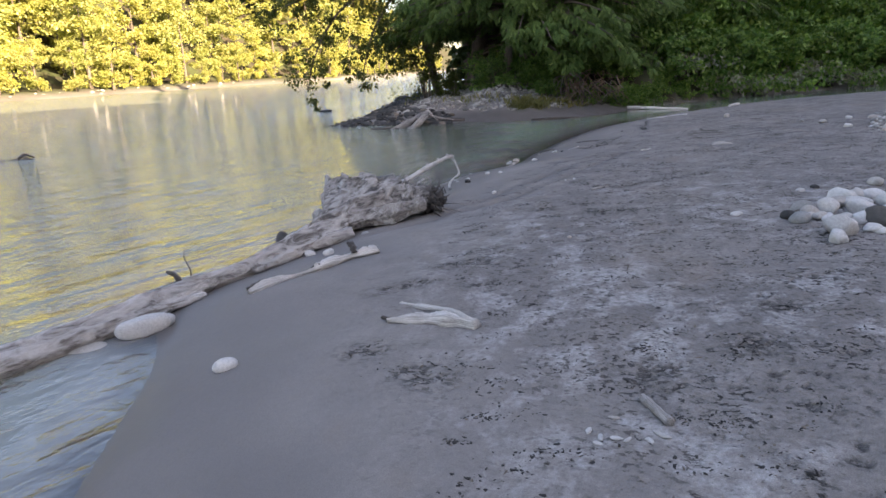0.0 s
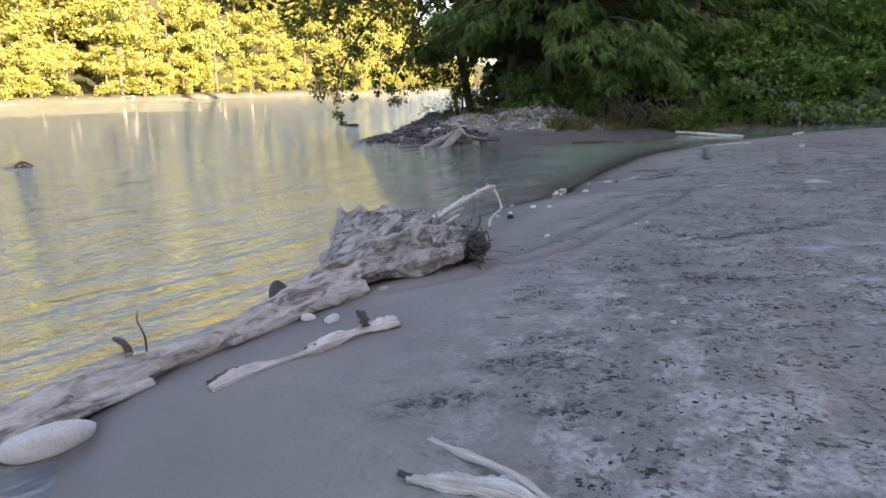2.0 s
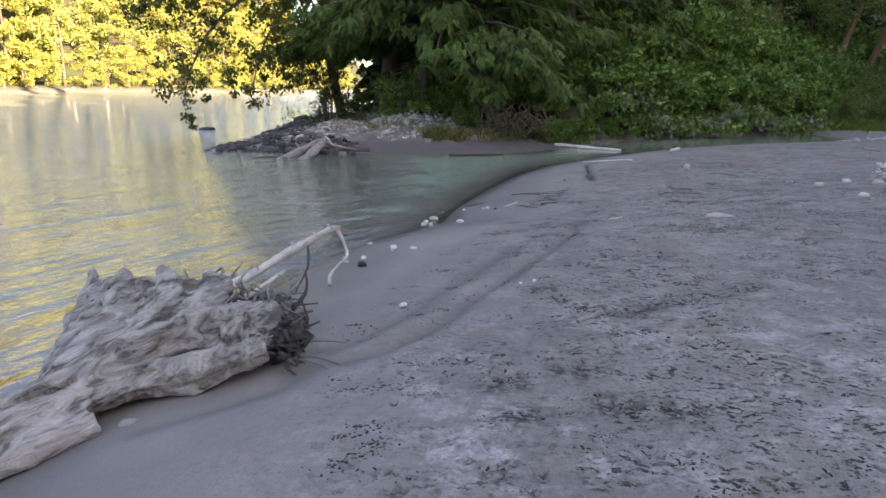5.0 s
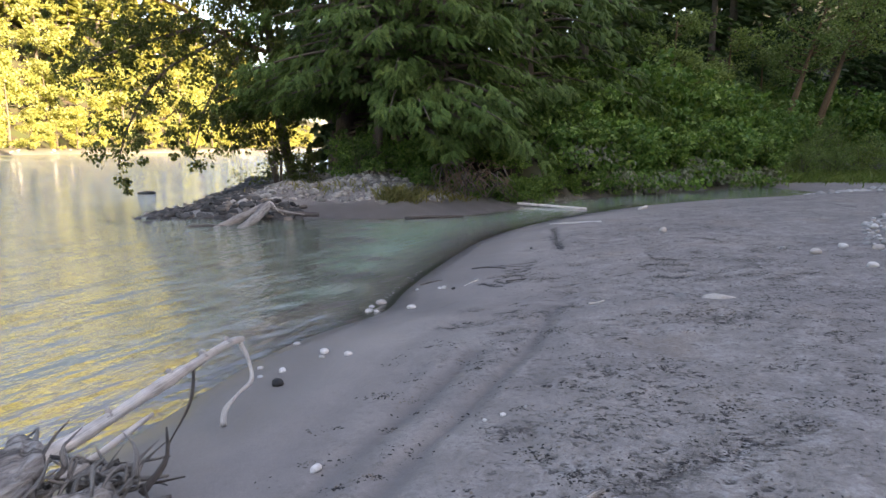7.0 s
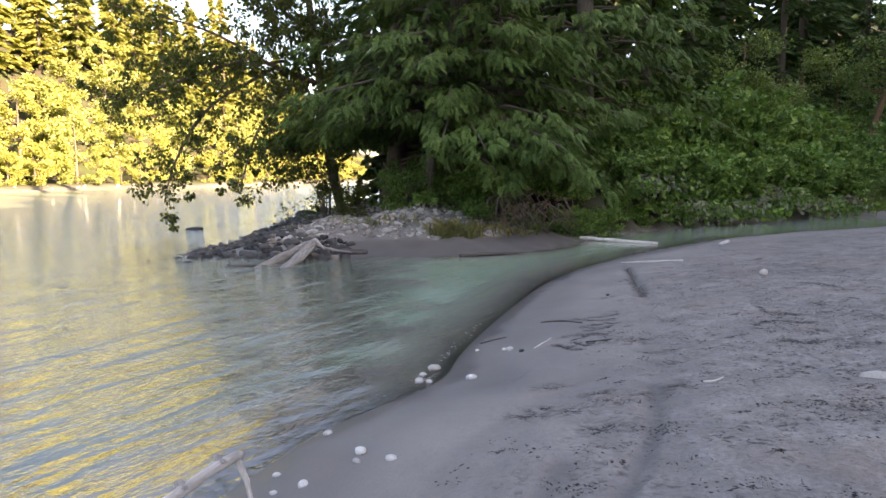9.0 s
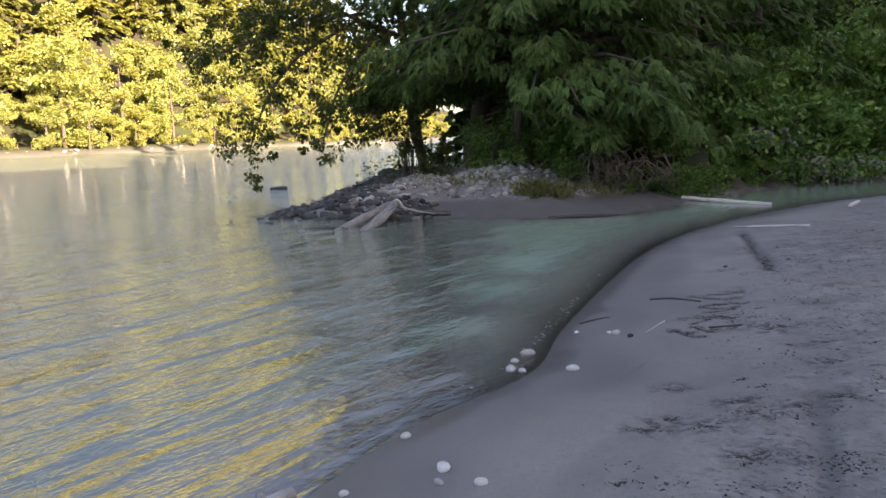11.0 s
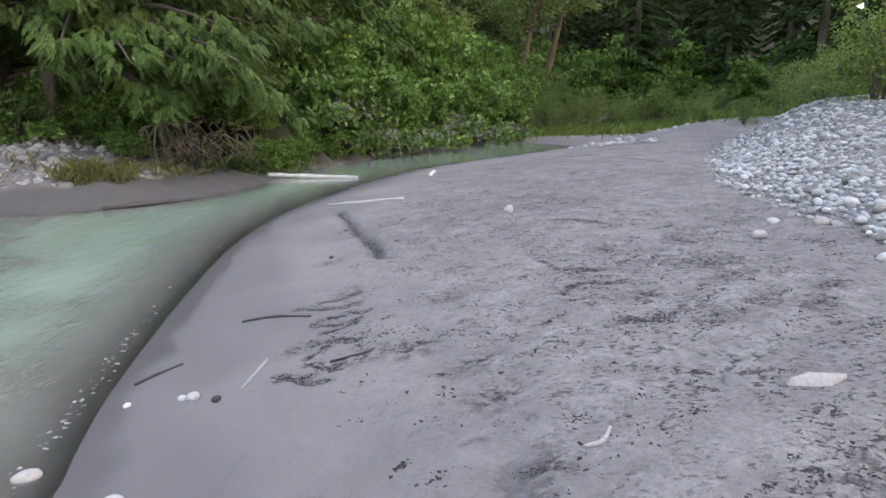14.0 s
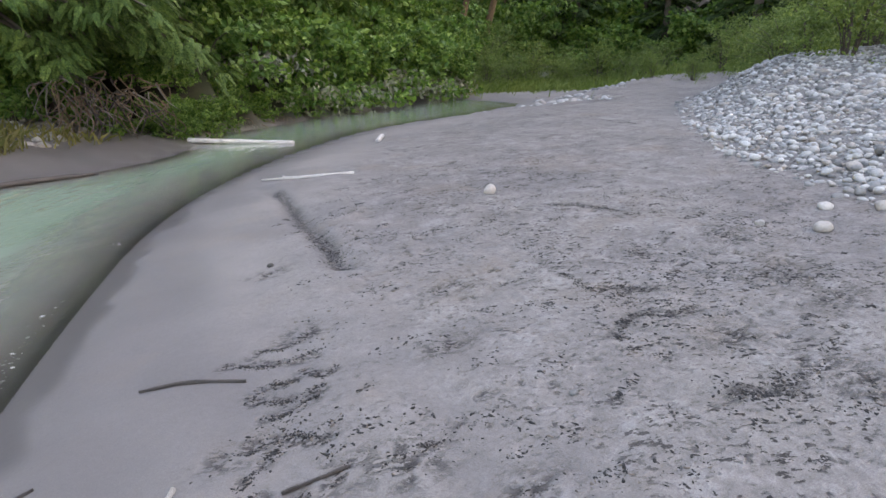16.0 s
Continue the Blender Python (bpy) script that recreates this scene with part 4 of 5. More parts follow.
# willows on the gravel bar and saplings beyond the sand
will = shrub("willow_shrub", on_ground(19.5, 17.0), 2.3, 3.2, 4200, 0.085, 71, "pale green willow on the gravel bar", WILLOW, 16)
for x, y, s in ((22, 16.6, 1.1), (25, 18.5, 1.1), (21.5, 18.8, 0.7), (24.5, 21.0, 0.8), (27.5, 22, 1.0), (28, 19, 1.2), (17.8, 14.8, 0.6), (20, 14.4, 1.0), (31, 24.5, 1.0), (35, 27, 1.15), (33, 21, 1.3), (39, 31, 1.2), (37, 36, 0.8), (41, 36.5, 1.0),
                (44, 40, 1.1), (34.5, 33, 0.55), (31.5, 30.5, 0.5), (47, 34, 1.3), (43, 27, 1.4), (49, 43, 1.2), (38, 23.5, 1.4), (29.5, 27, 0.5), (36.5, 40.0, 0.8),
                (24, 36.2, 0.7), (26.2, 37.0, 0.9), (28.6, 37.6, 0.8), (31, 38.6, 1.1), (33, 37.5, 0.7), (34.5, 39.5, 1.0), (38.5, 39.5, 1.2), (29.5, 40.5, 1.3)):
    copy_thing(will, Matrix.Translation(on_ground(x, y, 0.03)) @ pose(0, 0, 0, 0, 0, rw.uniform(0, 360)) @ Matrix.Scale(s, 4))

# the sunlit far bank
pale_label = "sunlit cottonwood with pale yellow-green leaves on the far bank"
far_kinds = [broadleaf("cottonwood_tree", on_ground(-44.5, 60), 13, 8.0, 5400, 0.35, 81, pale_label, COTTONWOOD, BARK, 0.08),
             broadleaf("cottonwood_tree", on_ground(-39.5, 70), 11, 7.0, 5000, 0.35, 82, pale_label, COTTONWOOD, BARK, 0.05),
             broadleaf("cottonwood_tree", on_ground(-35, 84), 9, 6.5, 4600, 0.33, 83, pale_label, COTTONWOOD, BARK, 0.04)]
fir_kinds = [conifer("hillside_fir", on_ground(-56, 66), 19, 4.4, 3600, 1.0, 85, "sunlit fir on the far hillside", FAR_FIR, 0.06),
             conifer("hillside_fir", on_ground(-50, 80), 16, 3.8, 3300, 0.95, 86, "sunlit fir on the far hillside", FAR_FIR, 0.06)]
edge = np.array([(-92, -50), (-66, 12), (-50, 42), (-42, 56), (-36.5, 69), (-32.8, 82), (-23, 103), (-14, 120), (-8, 145), (-4, 175)], float)
run = np.concatenate([[0], np.cumsum(np.linalg.norm(np.diff(edge, axis=0), axis=1))])
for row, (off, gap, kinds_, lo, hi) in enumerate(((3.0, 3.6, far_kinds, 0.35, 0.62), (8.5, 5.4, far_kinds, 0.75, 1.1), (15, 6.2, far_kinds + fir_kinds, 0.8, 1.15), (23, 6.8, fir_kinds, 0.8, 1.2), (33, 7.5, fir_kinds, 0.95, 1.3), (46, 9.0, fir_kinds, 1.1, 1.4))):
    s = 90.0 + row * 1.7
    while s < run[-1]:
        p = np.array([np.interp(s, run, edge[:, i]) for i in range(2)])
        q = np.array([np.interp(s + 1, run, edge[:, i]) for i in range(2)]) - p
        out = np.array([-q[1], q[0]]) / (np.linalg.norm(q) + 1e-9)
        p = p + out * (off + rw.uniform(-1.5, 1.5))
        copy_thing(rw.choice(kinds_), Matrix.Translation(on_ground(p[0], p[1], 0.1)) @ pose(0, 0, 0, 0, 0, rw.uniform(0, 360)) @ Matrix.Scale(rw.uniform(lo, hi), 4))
        s += gap * rw.uniform(0.8, 1.25)

# ---- driftwood ----
def driftwood_tree():
    base = on_ground(-0.55, 7.0)
    o = np.array(base)
    tree = thing("driftwood_tree", base, "bleached grey driftwood trunk with a torn root mass on the waterline", "driftwood")
    def limb(name, pts, radii, n, sides, seed, lump=0.1, flute=0.0, mat=DRIFT, flat=1.0, label=""):
        g = Geo()
        tube(g, [np.array(p) - o for p in pts], radii, n, sides, seed, lump, flute, flat)
        return part(name, g.mesh(name, mat), tree, label)
    def fused(name, limbs, cell, swell_, mat=FOLDED):
        """Limbs grown together into one gnarled body."""
        g = Geo()
        for k, (pts, radii) in enumerate(limbs):
            tube(g, [np.array(p) - o for p in pts], radii, 40, 14, 101 + k, 0.16, 0.35)
        ob = part(name, g.mesh(name, mat), tree)
        md = ob.modifiers.new("fuse", "REMESH")
        md.mode, md.voxel_size, md.use_smooth_shade = "VOXEL", cell, True
        sm = ob.modifiers.new("soften", "SMOOTH")
        sm.iterations, sm.factor = 2, 0.5
        for size, much in ((0.16, swell_), (0.05, swell_ * 0.45)):
            tex = bpy.data.textures.new("gnarls", "CLOUDS")
            tex.noise_scale, tex.noise_depth = size, 3
            dp = ob.modifiers.new("gnarl", "DISPLACE")
            dp.texture, dp.strength, dp.mid_level = tex, much, 0.5
        return ob

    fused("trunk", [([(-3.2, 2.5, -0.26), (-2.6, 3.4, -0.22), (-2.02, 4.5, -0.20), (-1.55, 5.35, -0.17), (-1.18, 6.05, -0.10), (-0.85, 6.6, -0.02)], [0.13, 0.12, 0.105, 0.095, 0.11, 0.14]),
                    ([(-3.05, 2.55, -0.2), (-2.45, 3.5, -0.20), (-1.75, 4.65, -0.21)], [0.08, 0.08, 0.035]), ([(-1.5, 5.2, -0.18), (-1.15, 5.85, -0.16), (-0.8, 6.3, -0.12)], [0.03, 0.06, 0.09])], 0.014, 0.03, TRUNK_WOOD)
    body = [([(-1.15, 6.15, -0.08), (-0.8, 6.65, 0.02), (-0.4, 6.95, 0.10), (0.05, 6.9, 0.11)], [0.10, 0.14, 0.16, 0.12]),
            ([(-1.1, 6.2, -0.05), (-0.95, 6.8, 0.05), (-0.98, 7.25, 0.16), (-1.06, 7.6, 0.30)], [0.08, 0.11, 0.085, 0.028]),
            ([(-1.05, 6.6, -0.05), (-1.15, 7.2, 0.08), (-1.28, 7.62, 0.29)], [0.10, 0.095, 0.03]),
            ([(-0.9, 6.6, 0.0), (-0.68, 7.1, 0.15), (-0.75, 7.45, 0.23), (-0.88, 7.72, 0.29)], [0.10, 0.11, 0.075, 0.022]),
            ([(-0.7, 6.8, 0.05), (-0.45, 7.3, 0.14), (-0.45, 7.55, 0.2), (-0.58, 7.8, 0.2)], [0.10, 0.10, 0.07, 0.02]),
            ([(-0.5, 7.0, 0.08), (-0.15, 7.25, 0.1), (-0.08, 7.5, 0.08)], [0.11, 0.085, 0.035]),
            ([(-1.05, 6.3, -0.08), (-0.7, 6.55, -0.03), (-0.3, 6.62, 0.02), (0.0, 6.72, 0.1)], [0.07, 0.09, 0.09, 0.07]),
            ([(-0.8, 7.0, 0.0), (-0.8, 7.4, 0.0), (-0.8, 7.6, -0.1)], [0.14, 0.16, 0.1]),
            ([(-1.26, 7.5, 0.14), (-1.0, 7.45, 0.19), (-0.7, 7.5, 0.19), (-0.42, 7.6, 0.12)], [0.09, 0.10, 0.105, 0.07]),
            ([(-1.25, 7.2, 0.02), (-0.9, 7.25, 0.13), (-0.5, 7.35, 0.12)], [0.12, 0.13, 0.11]),
            ([(-0.95, 7.0, 0.02), (-0.6, 7.15, 0.12), (-0.25, 7.2, 0.09)], [0.11, 0.12, 0.10]),
            ([(-1.1, 6.6, -0.1), (-1.3, 7.1, -0.1), (-1.4, 7.6, -0.22)], [0.08, 0.07, 0.05])]
    rr = np.random.RandomState(23)
    for k in range(34):                       # folds that run from the trunk out over the fan of roots
        way = body[(0, 1, 2, 3, 4, 5, 6)[k % 7]]
        mid = smooth_path(way[0], 6)
        wide = np.interp(np.linspace(0, 1, 6), np.linspace(0, 1, len(way[1])), way[1])
        th = rr.uniform(0.2, 2.9)
        off = np.stack([np.cos(th + np.linspace(0, rr.uniform(-0.9, 0.9), 6)), 0.5 * np.cos(th) * np.ones(6), np.sin(th + np.linspace(0, rr.uniform(-0.6, 0.6), 6))], axis=1)
        line = mid + off * (wide * 0.92)[:, None]
        i0, i1 = rr.randint(0, 2), rr.randint(4, 7)
        body.append((line[i0:i1].tolist(), [0.028, rr.uniform(0.026, 0.05), 0.034, 0.01]))
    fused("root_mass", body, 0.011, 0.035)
    fibres = Geo()
    for k in range(150):                      # frayed grey rootlets on the far side
        a = np.array([rr.uniform(-1.1, 0.05), 7.45 + rr.uniform(-0.25, 0.2), rr.uniform(0.0, 0.2)])
        b = a + np.array([rr.normal(0.04, 0.10), rr.uniform(0.02, 0.25), rr.uniform(-0.12, 0.12)])
        tube(fibres, [a - o, (a + b) / 2 + rr.normal(size=3) * 0.03 - o, b - o], [rr.uniform(0.008, 0.018), 0.009, 0.003], 6, 5, 900 + k, 0.2)
    part("root_fray", fibres.mesh("root_fray", DRIFT_GREY), tree, "frayed grey rootlets")
    for k, (a, b, rad) in enumerate([((-0.2, 7.45, 0.05), (0.12, 7.72, 0.02), 0.02), ((-0.25, 7.5, 0.08), (0.1, 7.85, 0.06), 0.016), ((-0.1, 7.3, 0.0), (0.2, 7.45, 0.06), 0.022),
                                     ((0.1, 6.8, 0.0), (0.42, 6.78, -0.04), 0.008), ((0.1, 6.75, 0.02), (0.4, 6.68, -0.05), 0.007), ((0.08, 6.95, 0.0), (0.45, 7.02, 0.0), 0.009), ((-0.4, 7.5, 0.15), (-0.3, 7.7, 0.34), 0.010)]):
        limb("root_stub", [a, (np.array(a) + b) / 2 + [0, 0, 0.03], b], [rad, rad * 0.8, rad * 0.35], 9, 6, 960 + k, 0.15, 0.1, DRIFT_GREY)
    r = np.random.RandomState(7)
    torn = Geo()
    for k in range(260):                      # torn fibres at the broken end
        a = np.array([0.09, 6.93, 0.09]) + r.normal(size=3) * [0.04, 0.085, 0.05]
        b = a + np.array([r.uniform(0.0, 0.08), r.uniform(-0.07, 0.07), r.uniform(-0.08, 0.04)])
        b[2] = max(b[2], -0.1)
        tube(torn, [a - o, (a + b) / 2 + r.normal(size=3) * 0.03 - o, b - o], [0.015, 0.011, 0.005], 5, 5, 130 + k, 0.15)
    tube(torn, [np.array(q) - o for q in ((-0.1, 6.93, 0.08), (0.06, 6.93, 0.08), (0.17, 6.95, 0.05))], [0.12, 0.125, 0.07], 10, 14, 213, 0.3, 0.4)
    part("root_fringe", torn.mesh("root_fringe", DRIFT_DARK), tree, "dark torn root fibres")
    for k in range(5):
        a = np.array([0.0, 7.3, 0.05]) + r.normal(size=3) * [0.15, 0.2, 0.05]
        b = a + np.array([r.uniform(0.1, 0.35), r.uniform(0.0, 0.4), r.uniform(-0.05, 0.25)])
        limb("rootlet", [a, (a + b) / 2 + r.normal(size=3) * 0.06, b], [0.018, 0.012, 0.004], 7, 5, 190 + k, 0.1, 0, DRIFT_DARK)
    limb("snag_branch", [(-0.75, 7.75, -0.02), (-0.42, 8.1, 0.07), (-0.05, 8.55, 0.22), (0.2, 8.95, 0.29), (0.29, 9.08, 0.29)], [0.042, 0.036, 0.029, 0.024, 0.018], 44, 10, 201, 0.24, 0.25, DRIFT_PALE)
    limb("hanging_root", [(0.27, 9.06, 0.28), (0.33, 9.0, 0.18), (0.37, 8.88, 0.07), (0.3, 8.72, 0.03), (0.24, 8.6, -0.03), (0.24, 8.52, -0.09)], [0.018, 0.012, 0.014, 0.013, 0.017, 0.023], 28, 8, 202, 0.2, 0.1, DRIFT_PALE)
    for k, (kx, ky, kz) in enumerate(((-0.3, 8.24, 0.13), (-0.05, 8.55, 0.24), (0.1, 8.78, 0.28), (0.22, 8.97, 0.31))):
        limb("knot", [(kx, ky, kz - 0.02), (kx - 0.03, ky + 0.02, kz + 0.03)], [0.03, 0.012], 6, 7, 220 + k, 0.3, 0, DRIFT)
    limb("twig", [(0.05, 8.68, 0.23), (0.06, 8.5, 0.08), (-0.02, 8.3, -0.08)], [0.012, 0.009, 0.005], 9, 5, 203, 0.1, 0, DRIFT_DARK)
    limb("twig", [(-0.5, 7.95, 0.04), (-0.2, 7.95, -0.02), (0.02, 8.15, -0.09)], [0.014, 0.01, 0.004], 9, 5, 204, 0.1, 0, DRIFT_DARK)
    limb("snag_branch", [(-0.7, 7.6, -0.05), (-0.4, 7.85, -0.02), (-0.1, 8.3, 0.1)], [0.035, 0.025, 0.012], 14, 7, 205, 0.12, 0.1, DRIFT_PALE)
    limb("twig", [(0.06, 7.5, 0.05), (0.14, 7.62, 0.15), (0.13, 7.7, 0.28)], [0.02, 0.014, 0.005], 8, 5, 206, 0.1, 0, DRIFT_DARK)
    return tree


driftwood_tree()


def lying(name, pts, radii, label, mat, seed, category="driftwood", n=18, sides=8, lump=0.12, flute=0.1, lift=0.6, group="", rise=0.0):
    """A stick that lies on the ground through level points (x, y)."""
    base = on_ground(*pts[0])
    g = Geo()
    rad = np.interp(np.linspace(0, 1, len(pts)), np.linspace(0, 1, len(radii)), radii)
    p3 = [np.array((*p, max(on_ground(*p)[2], WATER_Z) + q * lift)) - base for p, q in zip(pts, rad)]
    tube(g, p3, radii, n, sides, seed, lump, flute)
    return thing(name, base, label, category, group, g.mesh(name, mat)), np.array(base)


pole, o = lying("driftwood_pole", [(-1.27, 4.38), (-1.13, 4.55), (-0.93, 4.77), (-0.80, 4.88), (-0.56, 5.17), (-0.37, 5.30)], [0.03, 0.042, 0.026, 0.017, 0.018, 0.036, 0.042, 0.036, 0.044, 0.04], "long bleached twisted driftwood pole lying on wet sand", DRIFT_PALE, 301, n=54, sides=15, lump=0.42, flute=0.6, lift=0.45)
g = Geo()
tube(g, [(0.72, 0.77, 0.10), (0.70, 0.80, 0.155), (0.66, 0.83, 0.18)], [0.032, 0.03, 0.018], 8, 8, 302, 0.35)
part("knot", g.mesh("knot", DRIFT_DARK), pole, "dark broken knot")
g = Geo()
tube(g, [(0.40, 0.44, 0.06), (0.46, 0.50, 0.075), (0.53, 0.55, 0.06)], [0.012, 0.026, 0.01], 8, 8, 308, 0.4)
part("knot", g.mesh("knot", DRIFT_DARK), pole, "dark broken knot")
g = Geo()
tube(g, [(-0.03, 0.04, 0.02), (0.05, 0.13, 0.05), (0.13, 0.21, 0.05)], [0.022, 0.024, 0.008], 9, 8, 303, 0.3)
part("splinter", g.mesh("splinter", DRIFT_DARK), pole, "dark split end")

fork, o = lying("forked_driftwood", [(-0.05, 3.47), (0.10, 3.42), (0.27, 3.35), (0.40, 3.28), (0.53, 3.19)], [0.02, 0.027, 0.03, 0.036, 0.042, 0.038, 0.03], "pale forked piece of driftwood on the sand", DRIFT_PALE, 305, n=44, sides=14, lump=0.3, flute=0.45)
g = Geo()
tube(g, [(0.06, 0.28, 0.02), (0.24, 0.10, 0.06), (0.42, -0.09, 0.10), (0.50, -0.20, 0.11), (0.56, -0.29, 0.10)], [0.014, 0.015, 0.017, 0.018, 0.02], 26, 9, 306, 0.25, 0.2)
part("prong", g.mesh("prong", DRIFT_PALE), fork)
g = Geo()
tube(g, [(0.01, 0.0, 0.015), (-0.045, 0.015, 0.03)], [0.02, 0.01], 5, 7, 307, 0.3)
part("spur", g.mesh("spur", DRIFT_DARK), fork)

for nm, pts, rd, lb, mt, sd in [
        ("stick", [(1.26, 2.23), (1.31, 1.98)], [0.019, 0.022], "short weathered stick on the trodden sand", DRIFT, 311),
        ("stick", [(1.92, 7.0), (2.09, 7.09)], [0.014, 0.017], "short grey stick on the sand", DRIFT, 312),
        ("dark_stick", [(2.83, 13.55), (3.02, 13.42), (3.24, 13.22)], [0.008, 0.011, 0.008], "thin blackened stick beside scratched marks", DRIFT_DARK, 313),
        ("stick", [(2.48, 12.33), (2.72, 12.62)], [0.007, 0.011], "pale bare stick on the sand", DRIFT_PALE, 314),
        ("dark_stick", [(2.02, 13.02), (2.14, 13.06), (2.32, 13.1)], [0.009, 0.011, 0.007], "wet dark stick at the waterline", DRIFT_DARK, 315),
        ("stick", [(3.42, 10.63), (3.5, 10.61), (3.6, 10.66)], [0.009, 0.013, 0.007], "pale split stick on the sand", DRIFT_PALE, 316),
        ("stick", [(8.75, 20.6), (9.3, 21.3)], [0.04, 0.05], "short pale stick near the creek", DRIFT_PALE, 317),
        ("twig", [(5.75, 18.9), (6.0, 18.3), (6.45, 17.6)], [0.010, 0.02, 0.024], "pale forked twig at the creek's edge", DRIFT_PALE, 318),
        ("twig", [(5.95, 18.4), (6.0, 18.75)], [0.018, 0.008], "thin pale twig at the creek's edge", DRIFT_PALE, 319),
        ("dark_stick", [(3.0, 12.3), (3.25, 12.25)], [0.008, 0.008], "thin dark twig on the sand", DRIFT_DARK, 320),
        ("creek_log", [(6.55, 24.55), (7.3, 23.95), (8.35, 23.25)], [0.05, 0.055, 0.035], "bare pale log lying in the shallow creek", DRIFT_PALE, 321)]:
    lying(nm, pts, rd, lb, mt, sd, lift=0.7 if nm != "creek_log" else 0.9)

g = Geo()
tube(g, [(-0.1, 0.04, 0.07), (0.0, 0.0, 0.045), (0.06, -0.03, -0.1)], [0.02, 0.026, 0.02], 8, 8, 331, 0.2)
snag = thing("water_snag", (-2.24, 5.2, WATER_Z), "black broken snag poking out of the shallow water", "driftwood", mesh=g.mesh("snag", DRIFT_DARK))
g = Geo()
tube(g, [(0.1, 0.06, -0.1), (0.12, 0.05, 0.08), (0.07, 0.06, 0.2), (0.09, 0.06, 0.3)], [0.009, 0.008, 0.005, 0.003], 10, 5, 332, 0.1)
part("twig", g.mesh("twig", DRIFT_DARK), snag)

raft = thing("floating_branch", (-10.2, 14.85, WATER_Z), "dark tangled branch stranded in the river", "driftwood")
r = np.random.RandomState(3)
for k in range(7):
    a = np.array([r.uniform(-0.7, 0.2), r.uniform(-0.1, 0.1), -0.05])
    b = a + [r.uniform(0.3, 0.9), r.uniform(-0.15, 0.15), r.uniform(-0.08, 0.1)]
    g = Geo()
    tube(g, [a, (a + b) / 2 + [0, 0, r.uniform(0.02, 0.14)], b], [0.035, 0.02], 8, 5, 340 + k, 0.1)
    part("limb", g.mesh("limb", DRIFT_DARK), raft)

# grey logs stranded at the tip of the point
cove = thing("stranded_logs", (-0.85, 20.9, WATER_Z), "grey forked log stranded at the cobble point", "driftwood")
for nm, pts, rd, mt in [("log", [(-1.0, -1.55, -0.1), (-0.5, -0.7, 0.12), (-0.02, 0.1, 0.32)], [0.07, 0.09, 0.085], DRIFT_GREY), ("log", [(-0.45, -1.6, -0.1), (-0.1, -0.7, 0.14), (0.1, 0.15, 0.36)], [0.07, 0.105, 0.10], DRIFT_GREY),
                        ("root", [(0.05, 0.1, 0.32), (0.3, 0.3, 0.2), (0.5, 0.35, 0.0)], [0.05, 0.04, 0.015], DRIFT_GREY), ("root", [(0.1, 0.1, 0.3), (0.5, 0.1, 0.18), (0.95, 0.2, 0.1)], [0.04, 0.035, 0.015], DRIFT_GREY),
                        ("branch", [(0.2, 0.35, 0.06), (0.7, 0.45, 0.08), (1.3, 0.5, 0.06)], [0.07, 0.09, 0.05], DRIFT_DARK), ("root", [(0.0, 0.1, 0.3), (0.15, 0.0, 0.42), (0.35, -0.1, 0.2)], [0.05, 0.035, 0.012], DRIFT),
                        ("branch", [(-1.6, -1.3, -0.02), (-1.1, -1.35, 0.03), (-0.7, -1.3, 0.0)], [0.03, 0.04, 0.02], DRIFT_DARK)]:
    g = Geo()
    tube(g, pts, rd, 18, 10, 350 + len(cove.children), 0.12, 0.2)
    part(nm, g.mesh(nm, mt), cove)
lying("sunken_branch", [(2.6, 20.95), (3.4, 21.15), (4.2, 21.45)], [0.03, 0.045, 0.02], "dark waterlogged branch along the low sand", DRIFT_DARK, 371, lift=0.8)

# ---- single stones ----
def stone(name, x, y, size, mat, seed, label, sink=0.25, turn=0.0, group="", sub=3, jag=0.14, wet=False, cuts=3, deep=0.72):
    z = max(on_ground(x, y)[2], WATER_Z - 0.06 if wet else -9) - size[2] * sink
    return thing(name, (x, y, z), label, "stone", group, mesh_rock(name, seed, size, mat, sub, jag, cuts, deep), turn)


stone("boulder", -1.93, 3.98, (0.42, 0.19, 0.19), STONE_PALE, 401, "long smooth pale boulder beside the driftwood trunk", 0.1, 42, wet=True)
stone("boulder", -2.3, 3.72, (0.42, 0.24, 0.13), STONE_BANK, 402, "brown half-sunk stone in the shallow pool", 0.3, 20, wet=True)
stone("stone", -1.03, 3.13, (0.17, 0.11, 0.10), STONE_PALE, 403, "smooth pale stone on wet sand", 0.2, 25)
stone("stone", -1.1, 5.70, (0.12, 0.09, 0.09), STONE_PALE, 404, "round white stone against the driftwood", 0.15, 10)
stone("stone", -0.87, 5.54, (0.13, 0.10, 0.10), STONE_PALE, 405, "smooth white stone on wet sand", 0.2, 30)
stone("boulder", -1.56, 6.45, (0.2, 0.16, 0.24), STONE_DARK, 406, "dark wet stone in the shallows by the trunk", 0.2, 0, wet=True)
stone("stone", -1.45, 6.3, (0.11, 0.09, 0.10), STONE_GREY, 407, "grey stone in the shallows by the trunk", 0.2, 0, wet=True)
stone("stone", -0.63, 6.32, (0.1, 0.05, 0.05), STONE_GREY, 408, "small grey stone half buried in sand", 0.4, 20)
stone("boulder", -5.7, 28.7, (0.5, 0.4, 0.2), STONE_DARK, 409, "dark boulder standing in the river", 0.05, 0, wet=True)
stone("boulder", -2.9, 36.4, (1.1, 0.8, 0.5), STONE_DARK, 410, "large dark boulder off the cobble point", 0.35, 0, wet=True)
stone("boulder", -1.95, 35.5, (0.7, 0.5, 0.45), STONE_DARK, 411, "dark boulder off the cobble point", 0.2, 0, wet=True)
